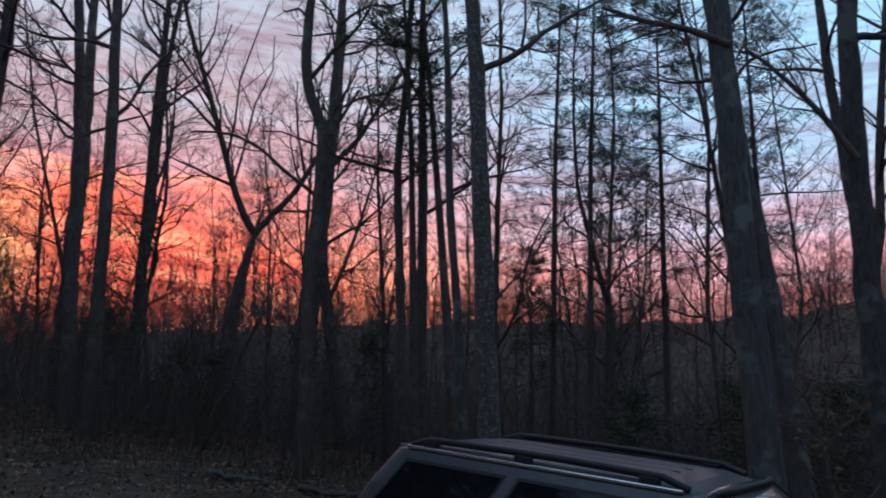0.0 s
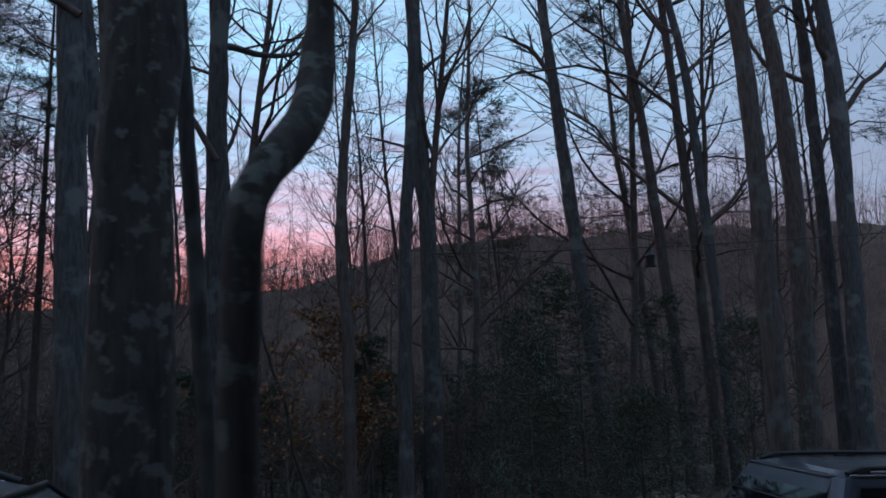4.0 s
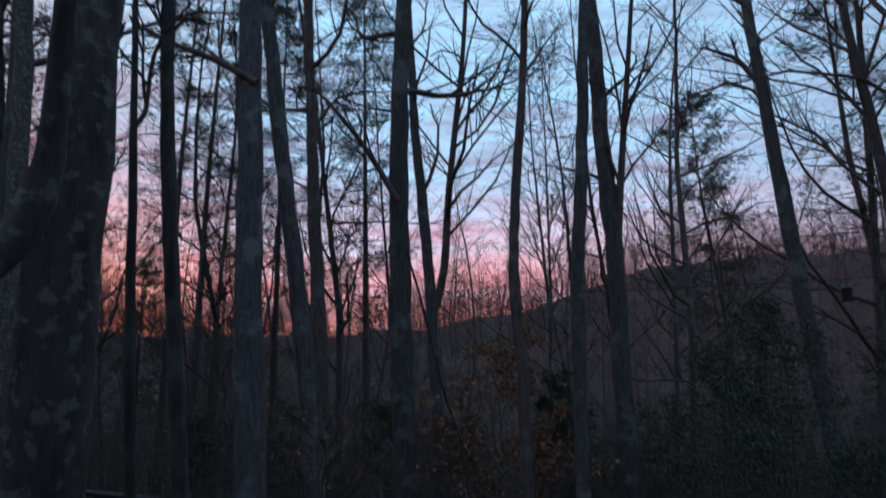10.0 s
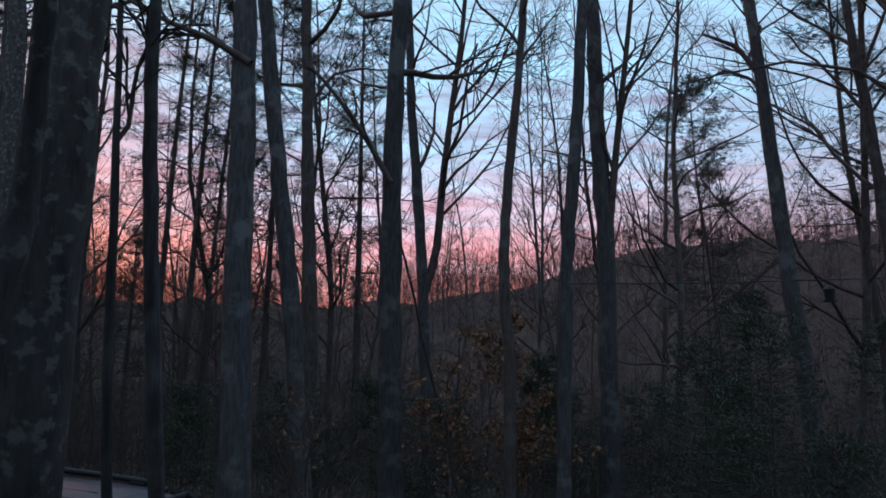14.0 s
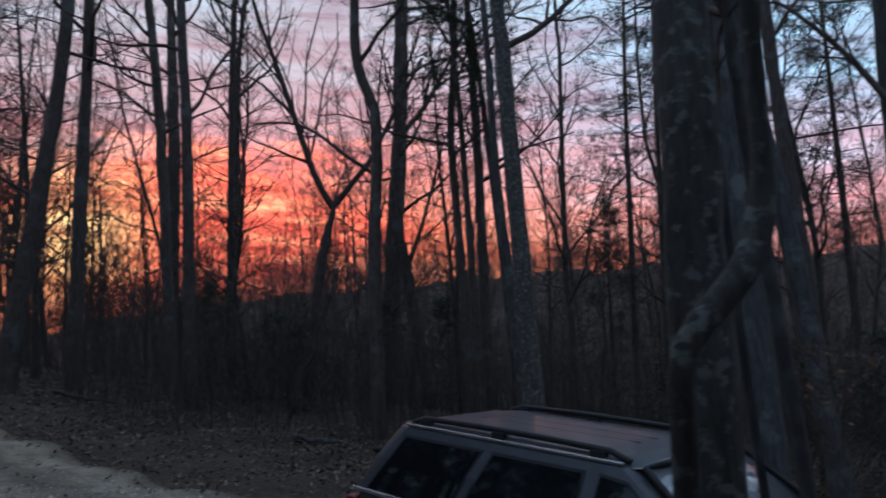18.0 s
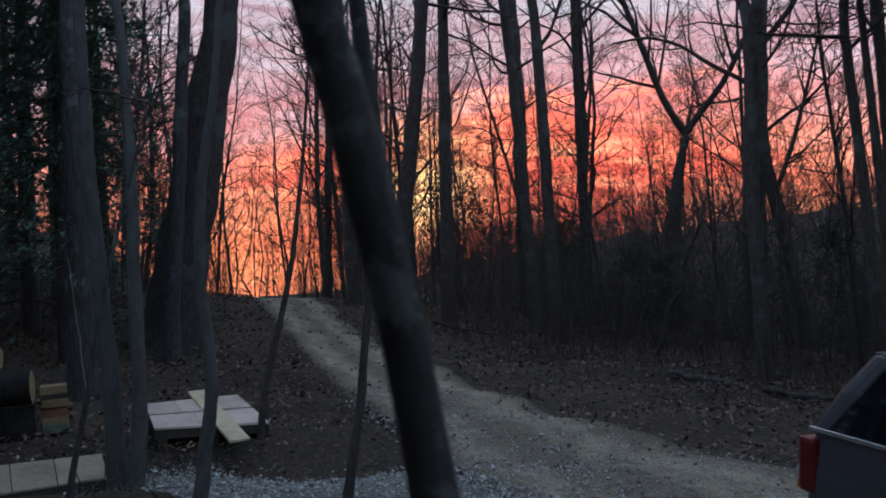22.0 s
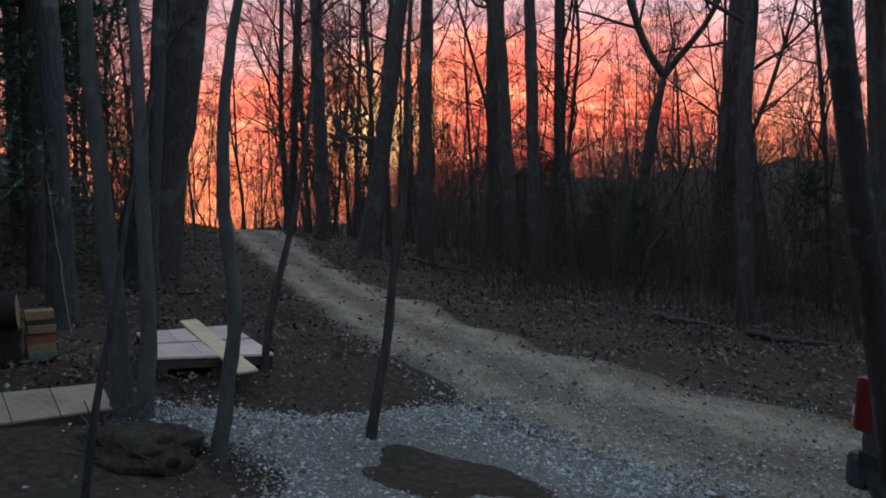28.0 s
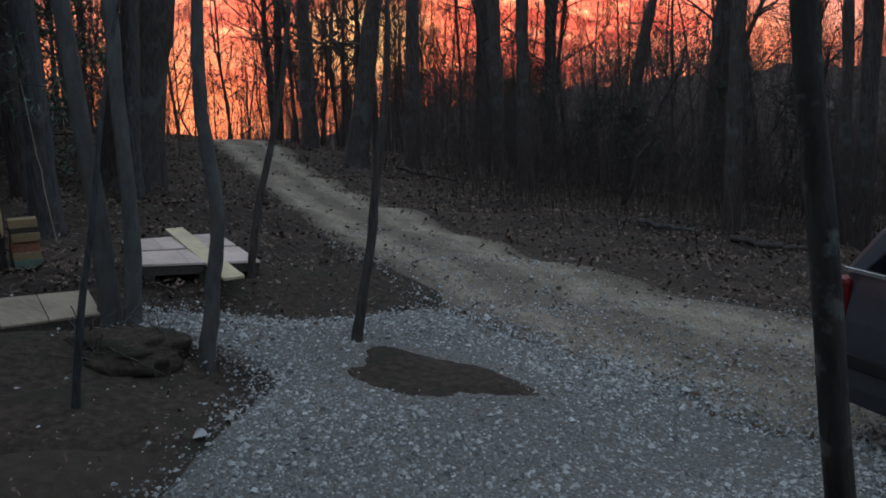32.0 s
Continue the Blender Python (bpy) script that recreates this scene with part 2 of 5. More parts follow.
def track_material():
    m, k, b = material("packed_gravel_track", 0.95)
    at = k.n.new("ShaderNodeTexCoord").outputs["UV"]
    place = k.n.new("ShaderNodeTexCoord").outputs["Object"]
    sep = k.n.new("ShaderNodeSeparateXYZ")
    k.put(sep.inputs[0], at)
    wob = k.math("MULTIPLY_ADD", k.noise(place, 0.9, 4.0), 0.16, -0.08)
    across = k.math("ADD", sep.outputs[0], wob)
    ruts = k.ramp(across, [(0.0, (0.0,) * 3), (0.10, (0.45,) * 3), (0.22, (1.0,) * 3), (0.33, (0.75,) * 3), (0.42, (0.38,) * 3), (0.54, (0.38,) * 3), (0.65, (0.85,) * 3), (0.77, (1.0,) * 3), (0.90, (0.4,) * 3), (1.0, (0.0,) * 3)], "EASE")
    fine, mid = k.noise(place, 34.0, 4.0, 0.7), k.noise(place, 3.2, 6.0, 0.65)
    grit = k.ramp(fine, [(0.3, (0.20, 0.165, 0.12)), (0.7, (0.49, 0.415, 0.315))])
    mud = k.ramp(fine, [(0.3, (0.055, 0.042, 0.032)), (0.7, (0.16, 0.127, 0.098))])
    tone = k.mix(k.math("MULTIPLY", ruts, k.ramp(mid, [(0.32, (0.35,) * 3), (0.6, (1.0,) * 3)])), mud, grit)
    k.put(b.inputs["Base Color"], tone)
    relief(k, b, k.math("ADD", fine, mid), 0.7, 0.02)
    return m


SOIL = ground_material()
TRACK = track_material()
DIRT = mottled("bare_damp_dirt", (0.022, 0.016, 0.012), (0.092, 0.066, 0.050), 16.0, 0.95, 0.9, 0.03, (1, 1, 1), (0.040, 0.038, 0.025), 3.0)
GRAVEL = mottled("crushed_stone", (0.050, 0.047, 0.041), (0.22, 0.212, 0.192), 42.0, 0.9, 0.6, 0.02)


def stones_material():
    m, k, b = material("pale_stones", 0.85)
    rnd = k.n.new("ShaderNodeNewGeometry").outputs["Random Per Island"]
    tone = k.ramp(rnd, [(0.0, (0.11, 0.11, 0.105)), (0.35, (0.25, 0.25, 0.24)), (0.75, (0.40, 0.40, 0.385)), (1.0, (0.57, 0.565, 0.545))])
    k.put(b.inputs["Base Color"], tone)
    return m


def leaves_material():
    m, k, b = material("fallen_leaves", 0.85)
    rnd = k.n.new("ShaderNodeNewGeometry").outputs["Random Per Island"]
    k.put(b.inputs["Base Color"], k.ramp(rnd, [(0.0, (0.05, 0.032, 0.022)), (0.5, (0.115, 0.078, 0.058)), (0.85, (0.175, 0.122, 0.092)), (1.0, (0.26, 0.195, 0.15))]))
    return m


STONES, LEAVES = stones_material(), leaves_material()


def wood_material(name, dark, light):
    m, k, b = material(name, 0.75)
    at = k.n.new("ShaderNodeTexCoord").outputs["Object"]
    grain = k.noise(k.vec("MULTIPLY", at, (1.2, 14.0, 14.0)), 3.0, 6.0, 0.65, 0.8)
    tone = k.mix(k.ramp(grain, [(0.3, (0, 0, 0)), (0.72, (1, 1, 1))]), dark, light)
    stain = k.ramp(k.noise(at, 2.3, 4.0), [(0.45, (1, 1, 1)), (0.7, (0.72, 0.70, 0.68))])
    tone = k.mix(1.0, tone, stain, "MULTIPLY")
    rnd = k.n.new("ShaderNodeObjectInfo").outputs["Random"]
    tone = k.mix(1.0, tone, k.ramp(rnd, [(0, (0.85,) * 3), (1, (1.12,) * 3)]), "MULTIPLY")
    k.put(b.inputs["Base Color"], tone)
    relief(k, b, grain, 0.3, 0.004)
    return m


PINK_WOOD = wood_material("weathered_pinkish_boards", (0.56, 0.43, 0.375), (0.78, 0.635, 0.56))
FRESH_WOOD = wood_material("fresh_pine_board", (0.60, 0.48, 0.30), (0.80, 0.68, 0.47))
GREY_WOOD = wood_material("grey_weathered_plywood", (0.27, 0.215, 0.155), (0.43, 0.35, 0.26))
# wood darkened in its colour for shade below decks and evergreens
SHADED_WOOD = wood_material("shaded_wood", (0.04, 0.033, 0.027), (0.09, 0.074, 0.06))
RED_WOOD = wood_material("reddish_board", (0.22, 0.09, 0.055), (0.36, 0.16, 0.10))
CUT_END = wood_material("cut_log_face", (0.24, 0.17, 0.09), (0.40, 0.29, 0.16))
GREEN_PAINT = mottled("faded_green_paint", (0.10, 0.16, 0.12), (0.19, 0.26, 0.20), 14.0, 0.7, 0.3, 0.004)
TARP = mottled("black_plastic", (0.008, 0.008, 0.009), (0.02, 0.02, 0.022), 6.0, 0.5, 0.3, 0.01)


def paint(name, colour, rough=0.3, metal=0.0, coat=0.5):
    m, k, b = material(name, rough, metal)
    at = k.n.new("ShaderNodeTexCoord").outputs["Object"]
    dust = k.ramp(k.noise(at, 5.0, 6.0, 0.65), [(0.4, (0.82, 0.82, 0.82)), (0.7, (1.06, 1.06, 1.06))])
    k.put(b.inputs["Base Color"], k.mix(1.0, colour, dust, "MULTIPLY"))
    b.inputs["Coat Weight"].default_value, b.inputs["Coat Roughness"].default_value = coat, 0.12
    return m


CAR_SILVER = paint("dusty_silver_paint", (0.065, 0.069, 0.08), 0.46, 0.4, 0.2)
CAR_DARK = paint("dark_blue_paint", (0.045, 0.055, 0.075), 0.3, 0.3)
TRIM = paint("black_plastic_trim", (0.015, 0.016, 0.018), 0.55, 0.0, 0.0)
CHROME = paint("dull_chrome", (0.6, 0.6, 0.62), 0.25, 1.0, 0.0)
TYRE = paint("tyre_rubber", (0.014, 0.014, 0.014), 0.85, 0.0, 0.0)
RED_LENS = paint("red_lens", (0.13, 0.006, 0.006), 0.3, 0.0, 0.3)
CLEAR_LENS = paint("clear_lens", (0.5, 0.5, 0.5), 0.15, 0.0, 1.0)
AMBER_LENS = paint("amber_lens", (0.6, 0.22, 0.03), 0.2, 0.0, 1.0)


def tinted_glass(name, gloss, haze=0.0, rough=0.04, coat=0.0):
    m, k, b = material(name, rough)
    b.inputs["Base Color"].default_value = (0.006 + haze, 0.007 + haze * 1.06, 0.009 + haze * 1.15, 1)
    b.inputs["Specular IOR Level"].default_value = gloss
    b.inputs["Coat Weight"].default_value = coat
    b.inputs["Coat Roughness"].default_value = 0.03
    return m


GLASS = tinted_glass("tinted_car_glass", 0.25)
# pale base colour covers dew and stands in for the reflected sky
SCREEN_GLASS = tinted_glass("dewy_skylit_glass", 1.0, 0.13, 0.14, 1.0)


# ---- building helpers ----
def mesh_object(name, verts, faces, mat, parent=None, smooth=False, label=""):
    me = bpy.data.meshes.new(name)
    me.from_pydata(verts, [], faces)
    me.materials.append(mat)
    if smooth:
        me.polygons.foreach_set("use_smooth", [True] * len(me.polygons))
    me.update()
    ob = new(name, me)
    if parent:
        ob.parent = parent
    if label:
        ob["label"] = label
    return ob


def part(name, bm, mat, parent=None, label="", smooth=False):
    me = bpy.data.meshes.new(name)
    bmesh.ops.recalc_face_normals(bm, faces=bm.faces)
    bm.to_mesh(me)
    bm.free()
    me.materials.append(mat)
    if smooth:
        me.polygons.foreach_set("use_smooth", [True] * len(me.polygons))
    ob = new(name, me)
    if parent:
        ob.parent = parent
    if label:
        ob["label"] = label
    return ob


def box(size, at=(0, 0, 0), bevel=0.0, turn=None, segments=2):
    bm = bmesh.new()
    bmesh.ops.create_cube(bm, size=1.0)
    bmesh.ops.scale(bm, vec=size, verts=bm.verts)
    if bevel:
        bmesh.ops.bevel(bm, geom=bm.edges[:], offset=bevel, segments=segments, profile=0.5, affect="EDGES")
    if turn:
        bmesh.ops.transform(bm, matrix=turn, verts=bm.verts)
    bmesh.ops.translate(bm, vec=at, verts=bm.verts)
    return bm


def thing(name, label, category, at=(0, 0, 0), group="", kind="", turn=0.0):
    ob = new(name)
    ob.matrix_basis = pose(*at, 0, 0, turn)
    return tagged(ob, label, category, group, kind)


class Tubes:
    """Collects tapered round branches into one mesh."""

    def __init__(self):
        self.v, self.f, self.n = [], [], 0

    def add(self, pts, radii, sides):
        pts = np.asarray(pts, float)
        t = np.gradient(pts, axis=0)
        t /= np.linalg.norm(t, axis=1)[:, None] + 1e-9
        side = np.cross(t, (0.31, 0.17, 0.93) if abs(t[0, 2]) < 0.8 else (0.95, 0.2, 0.1))
        side /= np.linalg.norm(side, axis=1)[:, None] + 1e-9
        other = np.cross(t, side)
        a = np.arange(sides) * 2 * np.pi / sides
        ring = np.cos(a)[None, :, None] * side[:, None] + np.sin(a)[None, :, None] * other[:, None]
        v = pts[:, None] + ring * np.asarray(radii, float)[:, None, None]
        self.v.append(v.reshape(-1, 3))
        i, j = np.meshgrid(np.arange(len(pts) - 1), np.arange(sides), indexing="ij")
        k = (j + 1) % sides
        base = self.n
        q = np.stack([base + i * sides + j, base + i * sides + k, base + (i + 1) * sides + k, base + (i + 1) * sides + j], -1)
        self.f.append(q.reshape(-1, 4))
        self.n += len(pts) * sides

    def build(self, name, mat, parent, smooth=True, label=""):
        v, f = np.concatenate(self.v), np.concatenate(self.f)
        return sheet(name, v, f, mat, parent, smooth, label)


def sheet(name, v, f, mat, parent=None, smooth=False, label=""):
    """A mesh from arrays of places and of faces with one number of corners."""
    v, f = np.asarray(v, np.float32), np.asarray(f, np.int32)
    me = bpy.data.meshes.new(name)
    me.vertices.add(len(v))
    me.vertices.foreach_set("co", v.ravel())
    me.loops.add(f.size)
    me.loops.foreach_set("vertex_index", f.ravel())
    me.polygons.add(len(f))
    me.polygons.foreach_set("loop_start", np.arange(0, f.size, f.shape[1], dtype=np.int32))
    me.polygons.foreach_set("loop_total", np.full(len(f), f.shape[1], np.int32))
    me.polygons.foreach_set("use_smooth", np.full(len(f), smooth))
    me.materials.append(mat)
    me.update(calc_edges=True)
    me.validate()
    ob = new(name, me)
    if parent:
        ob.parent = parent
    if label:
        ob["label"] = label
    return ob


# ---- the lie of the land ----
# The clearing tilts: it climbs to the track's crest and falls away towards the parked vehicles.
# Bearings in degrees (to the right of straight ahead) and the ridge's height over eye level in degrees.
RIDGE_AT = (-180, -120, -75, -60, -54.5, -50, -46, -40, -33, -22, -8, 8, 16, 24, 32, 38, 42, 50, 62, 80, 120, 180)
RIDGE_UP = (0.5, 3, 5.5, 5.0, 1.0, -3.0, -3.0, -0.8, 1.2, 2.3, 3.1, 3.3, 3.1, 3.5, 4.5, 6.1, 7.6, 7.9, 7.8, 7, 4, 1)
RIDGE_FAR = 78.0


def smooth(a, b, x):
    u = np.clip((x - a) / (b - a), 0, 1)
    return u * u * (3 - 2 * u)


def land(x, y):
    """Height of the ground, for numbers or arrays."""
    x, y = np.asarray(x, float), np.asarray(y, float)
    near = 0.728 - 0.155 * (np.clip(x, -20, -1.6) + 1.6) - 0.07 * (np.clip(x, -1.6, 11) + 1.6) - 0.015 * (np.clip(y, -10, 40) - 5.65)
    r, a = np.hypot(x, y), np.degrees(np.arctan2(x, y))
    up = np.interp(a, RIDGE_AT, RIDGE_UP)
    crest = 2.9 + RIDGE_FAR * np.tan(np.radians(up)) + 0.3 * np.sin(a * 0.9) + 0.15 * np.sin(a * 2.3 + 1)
    drop = -3.5 * smooth(-34, -10, a) - 1.5
    valley = near + drop * smooth(19, 36, r)
    rise = smooth(36, RIDGE_FAR, r)
    beyond = smooth(RIDGE_FAR, 260, r)
    return valley * (1 - rise) + crest * rise - 12 * beyond + 0.05 * np.sin(1.7 * x + 0.6) * np.cos(1.3 * y) + 0.04 * np.sin(3.1 * x - 2.2 * y)


def build_ground():
    # one sheet, fine near the clearing and coarse towards the horizon
    s = np.linspace(-1, 1, 241)
    line = 34 * s + 2600 * np.abs(s) ** 9 * np.sign(s)
    gx, gy = np.meshgrid(line, line + 8, indexing="ij")
    v = np.stack([gx, gy, land(gx, gy)], -1).reshape(-1, 3)
    n = len(line)
    i, j = np.meshgrid(np.arange(n - 1), np.arange(n - 1), indexing="ij")
    f = np.stack([i * n + j, (i + 1) * n + j, (i + 1) * n + j + 1, i * n + j + 1], -1).reshape(-1, 4)
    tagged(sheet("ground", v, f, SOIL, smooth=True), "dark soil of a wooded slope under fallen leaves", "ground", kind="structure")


build_ground()


def draped(name, left, right, mat, lift, label, category, steps=12, across=8, crown=0.0):
    """A strip laid on the ground between two edges, each a row of places."""
    def dense(row):
        row = np.asarray(row, float)
        u, k = np.linspace(0, len(row) - 1, (len(row) - 1) * steps + 1), np.arange(len(row))
        c = np.stack([np.interp(u, k, row[:, 0]), np.interp(u, k, row[:, 1])], -1)
        for _ in range(steps):
            c[1:-1] = (c[:-2] + 2 * c[1:-1] + c[2:]) / 4
        return c
    a, b = dense(left), dense(right)
    w = np.linspace(0, 1, across + 1)
    rag = np.array([noise.noise(Vector((p[0] * 1.3, p[1] * 1.3, 3.0))) for p in a]) * 0.22
    rag2 = np.array([noise.noise(Vector((p[0] * 1.3, p[1] * 1.3, 9.0))) for p in b]) * 0.22
    side = (b - a) / (np.linalg.norm(b - a, axis=1)[:, None] + 1e-9)
    a, b = a + side * rag[:, None], b + side * rag2[:, None]
    p = a[:, None] * (1 - w)[None, :, None] + b[:, None] * w[None, :, None]
    x, y = p[..., 0], p[..., 1]
    edge = np.minimum(w, 1 - w) * 2
    z = land(x, y) + lift * np.minimum(1, edge * 6)[None] - 0.012 * (edge == 0)[None] + crown * (np.cos((w - 0.5) * 4 * np.pi) * edge)[None]
    v = np.stack([x, y, z], -1).reshape(-1, 3)
    n, m = len(a), across + 1
    i, j = np.meshgrid(np.arange(n - 1), np.arange(across), indexing="ij")
    f = np.stack([i * m + j, (i + 1) * m + j, (i + 1) * m + j + 1, i * m + j + 1], -1).reshape(-1, 4)
    ob = sheet(name, v, f, mat, smooth=True)
    uv = ob.data.uv_layers.new(name="across")
    u = np.tile(w, n)[f.ravel()]
    uv.data.foreach_set("uv", np.stack([u, u * 0], -1).ravel().astype(np.float32))
    return tagged(ob, label, category, kind="structure")


draped("road", [(-27.0, 23.6), (-20.0, 17.6), (-15.3, 13.8), (-13.2, 12.2), (-10.7, 10.3), (-8.4, 8.65), (-7.1, 7.8), (-5.9, 7.1), (-4.8, 6.4), (-3.9, 5.7), (-3.0, 5.25), (-1.8, 4.6), (0.5, 4.0), (6.0, 2.6), (14.0, 2.6)],
       [(-25.4, 25.6), (-18.5, 19.4), (-13.9, 15.2), (-12.2, 13.7), (-10.3, 12.1), (-8.3, 10.7), (-7.2, 10.2), (-6.2, 9.8), (-4.8, 9.2), (-4.0, 9.0), (-3.1, 8.8), (-1.0, 8.6), (2.0, 8.6), (7.0, 8.2), (14.0, 8.4)],
       TRACK, 0.03, "gravel woodland driveway with two pale wheel ruts", "road", across=16, crown=0.02)
# crushed stone spread beside the track, round bare islands of earth
GRAVEL_L = [(-5.85, 3.85), (-5.6, 4.3), (-5.0, 4.55), (-4.45, 4.8), (-4.3, 5.2), (-4.1, 5.7), (-3.5, 5.7), (-2.5, 5.75), (-1.3, 5.6), (3.4, 4.4)]
GRAVEL_R = [(-5.5, 3.5), (-5.2, 3.55), (-4.75, 3.62), (-4.25, 3.6), (-4.0, 3.3), (-3.8, 2.8), (-3.65, 2.3), (-3.5, 1.5), (-2.4, -0.4), (3.2, 0.6)]
draped("gravel_bed", GRAVEL_L, GRAVEL_R, GRAVEL, 0.06, "pale blue-grey crushed stone spread over the yard", "gravel", across=24)


def island(name, cx, cy, rx, ry, turn, lift, mat, label, category):
    rng = np.random.default_rng(int(abs(cx * 100)))
    rings, spokes = 9, 40
    v, f = [(cx, cy, float(land(cx, cy)) + lift)], []
    ang = np.linspace(0, 2 * np.pi, spokes, endpoint=False)
    wob = 1 + 0.12 * np.sin(3 * ang + 1) + 0.08 * np.sin(5 * ang + 2) + rng.normal(0, 0.03, spokes)
    for k in range(1, rings + 1):
        u = k / rings
        px, py = rx * u * wob * np.cos(ang), ry * u * wob * np.sin(ang)
        x = cx + px * math.cos(turn) - py * math.sin(turn)
        y = cy + px * math.sin(turn) + py * math.cos(turn)
        z = land(x, y) + lift * (1 - u ** 4) - 0.02 * (k == rings)
        v += list(zip(x, y, z))
    for j in range(spokes):
        f.append((0, 1 + j, 1 + (j + 1) % spokes))
    for k in range(rings - 1):
        for j in range(spokes):
            a, b = 1 + k * spokes, 1 + (k + 1) * spokes
            f.append((a + j, b + j, b + (j + 1) % spokes, a + (j + 1) % spokes))
    return tagged(mesh_object(name, [tuple(map(float, p)) for p in v], f, mat, smooth=True), label, category, kind="structure")


island("earth_island", -3.26, 4.27, 0.98, 0.60, 0.15, 0.074, DIRT, "low bare earth island left among the crushed stone", "ground")
island("earth_bank", -5.6, 2.2, 2.0, 1.2, 0.35, 0.07, DIRT, "bare dark earth bank under the young trees", "ground")
island("earth_yard", -5.25, 5.55, 1.25, 0.95, 0.6, 0.06, DIRT, "trodden bare earth beside the low wooden platform", "ground")


def inside(px, py, poly):
    hit = np.zeros(len(px), bool)
    for (x1, y1), (x2, y2) in zip(poly, poly[1:] + poly[:1]):
        c = (y1 > py) != (y2 > py)
        hit ^= c & (px < (x2 - x1) * (py - y1) / (y2 - y1 + 1e-12) + x1)
    return hit


def scatter_stones():
    rng = np.random.default_rng(5)
    n = 270000
    x, y = rng.uniform(-6.9, 3.4, n), rng.uniform(-0.6, 8.6, n)
    poly = GRAVEL_L + GRAVEL_R[::-1]
    soft = rng.normal(0, 0.13, (2, n))
    keep = inside(x + soft[0], y + soft[1], poly)
    hole = ((x + 3.26) / 0.98) ** 2 + ((y - 4.27) / 0.60) ** 2 < rng.uniform(0.25, 1.9, n)
    keep &= ~hole
    far = rng.random(n) < 0.008
    keep |= far & (x < -1)
    # stones worked into the near stretch of the track, thinning out up the slope
    edge = np.interp(x, (-7.0, -5.9, -4.8, -3.9, -3.0, -1.8, 0.5, 6.0), (7.8, 7.1, 6.4, 5.7, 5.25, 4.6, 4.0, 2.6))
    over = np.interp(x, (-7.0, -5.0, -3.0, 0.0, 3.4), (0.05, 0.10, 0.30, 0.5, 0.5)) * np.interp(y - edge, (-0.3, 0.0, 1.2, 3.2), (1.0, 1.0, 0.7, 0.15))
    keep |= (rng.random(n) < over) & (y > edge - 0.35) & (y < 8.6) & (x > -7)
    x, y = x[keep], y[keep]
    size = rng.lognormal(math.log(0.0092), 0.42, len(x))
    unit = np.array([(1, 0, 0), (0, 1, 0), (-1, 0, 0), (0, -1, 0), (0, 0, 0.75), (0, 0, -0.75)], float)
    tri = np.array([(0, 1, 4), (1, 2, 4), (2, 3, 4), (3, 0, 4), (0, 3, 5), (1, 0, 5)])
    v = unit[None] * rng.uniform(0.6, 1.35, (len(x), 6, 1)) + rng.normal(0, 0.12, (len(x), 6, 3))
    a = rng.uniform(0, 2 * np.pi, len(x))
    c, s = np.cos(a), np.sin(a)
    v = np.stack([v[..., 0] * c[:, None] - v[..., 1] * s[:, None], v[..., 0] * s[:, None] + v[..., 1] * c[:, None], v[..., 2]], -1) * size[:, None, None]
    v += np.stack([x, y, land(x, y) + 0.055 + size * 0.3], -1)[:, None]
    f = tri[None] + (np.arange(len(x)) * 6)[:, None, None]
    tagged(sheet("crushed_stones", v.reshape(-1, 3), f.reshape(-1, 3), STONES), "loose pale crushed stones scattered over the yard", "stones", kind="stuff")


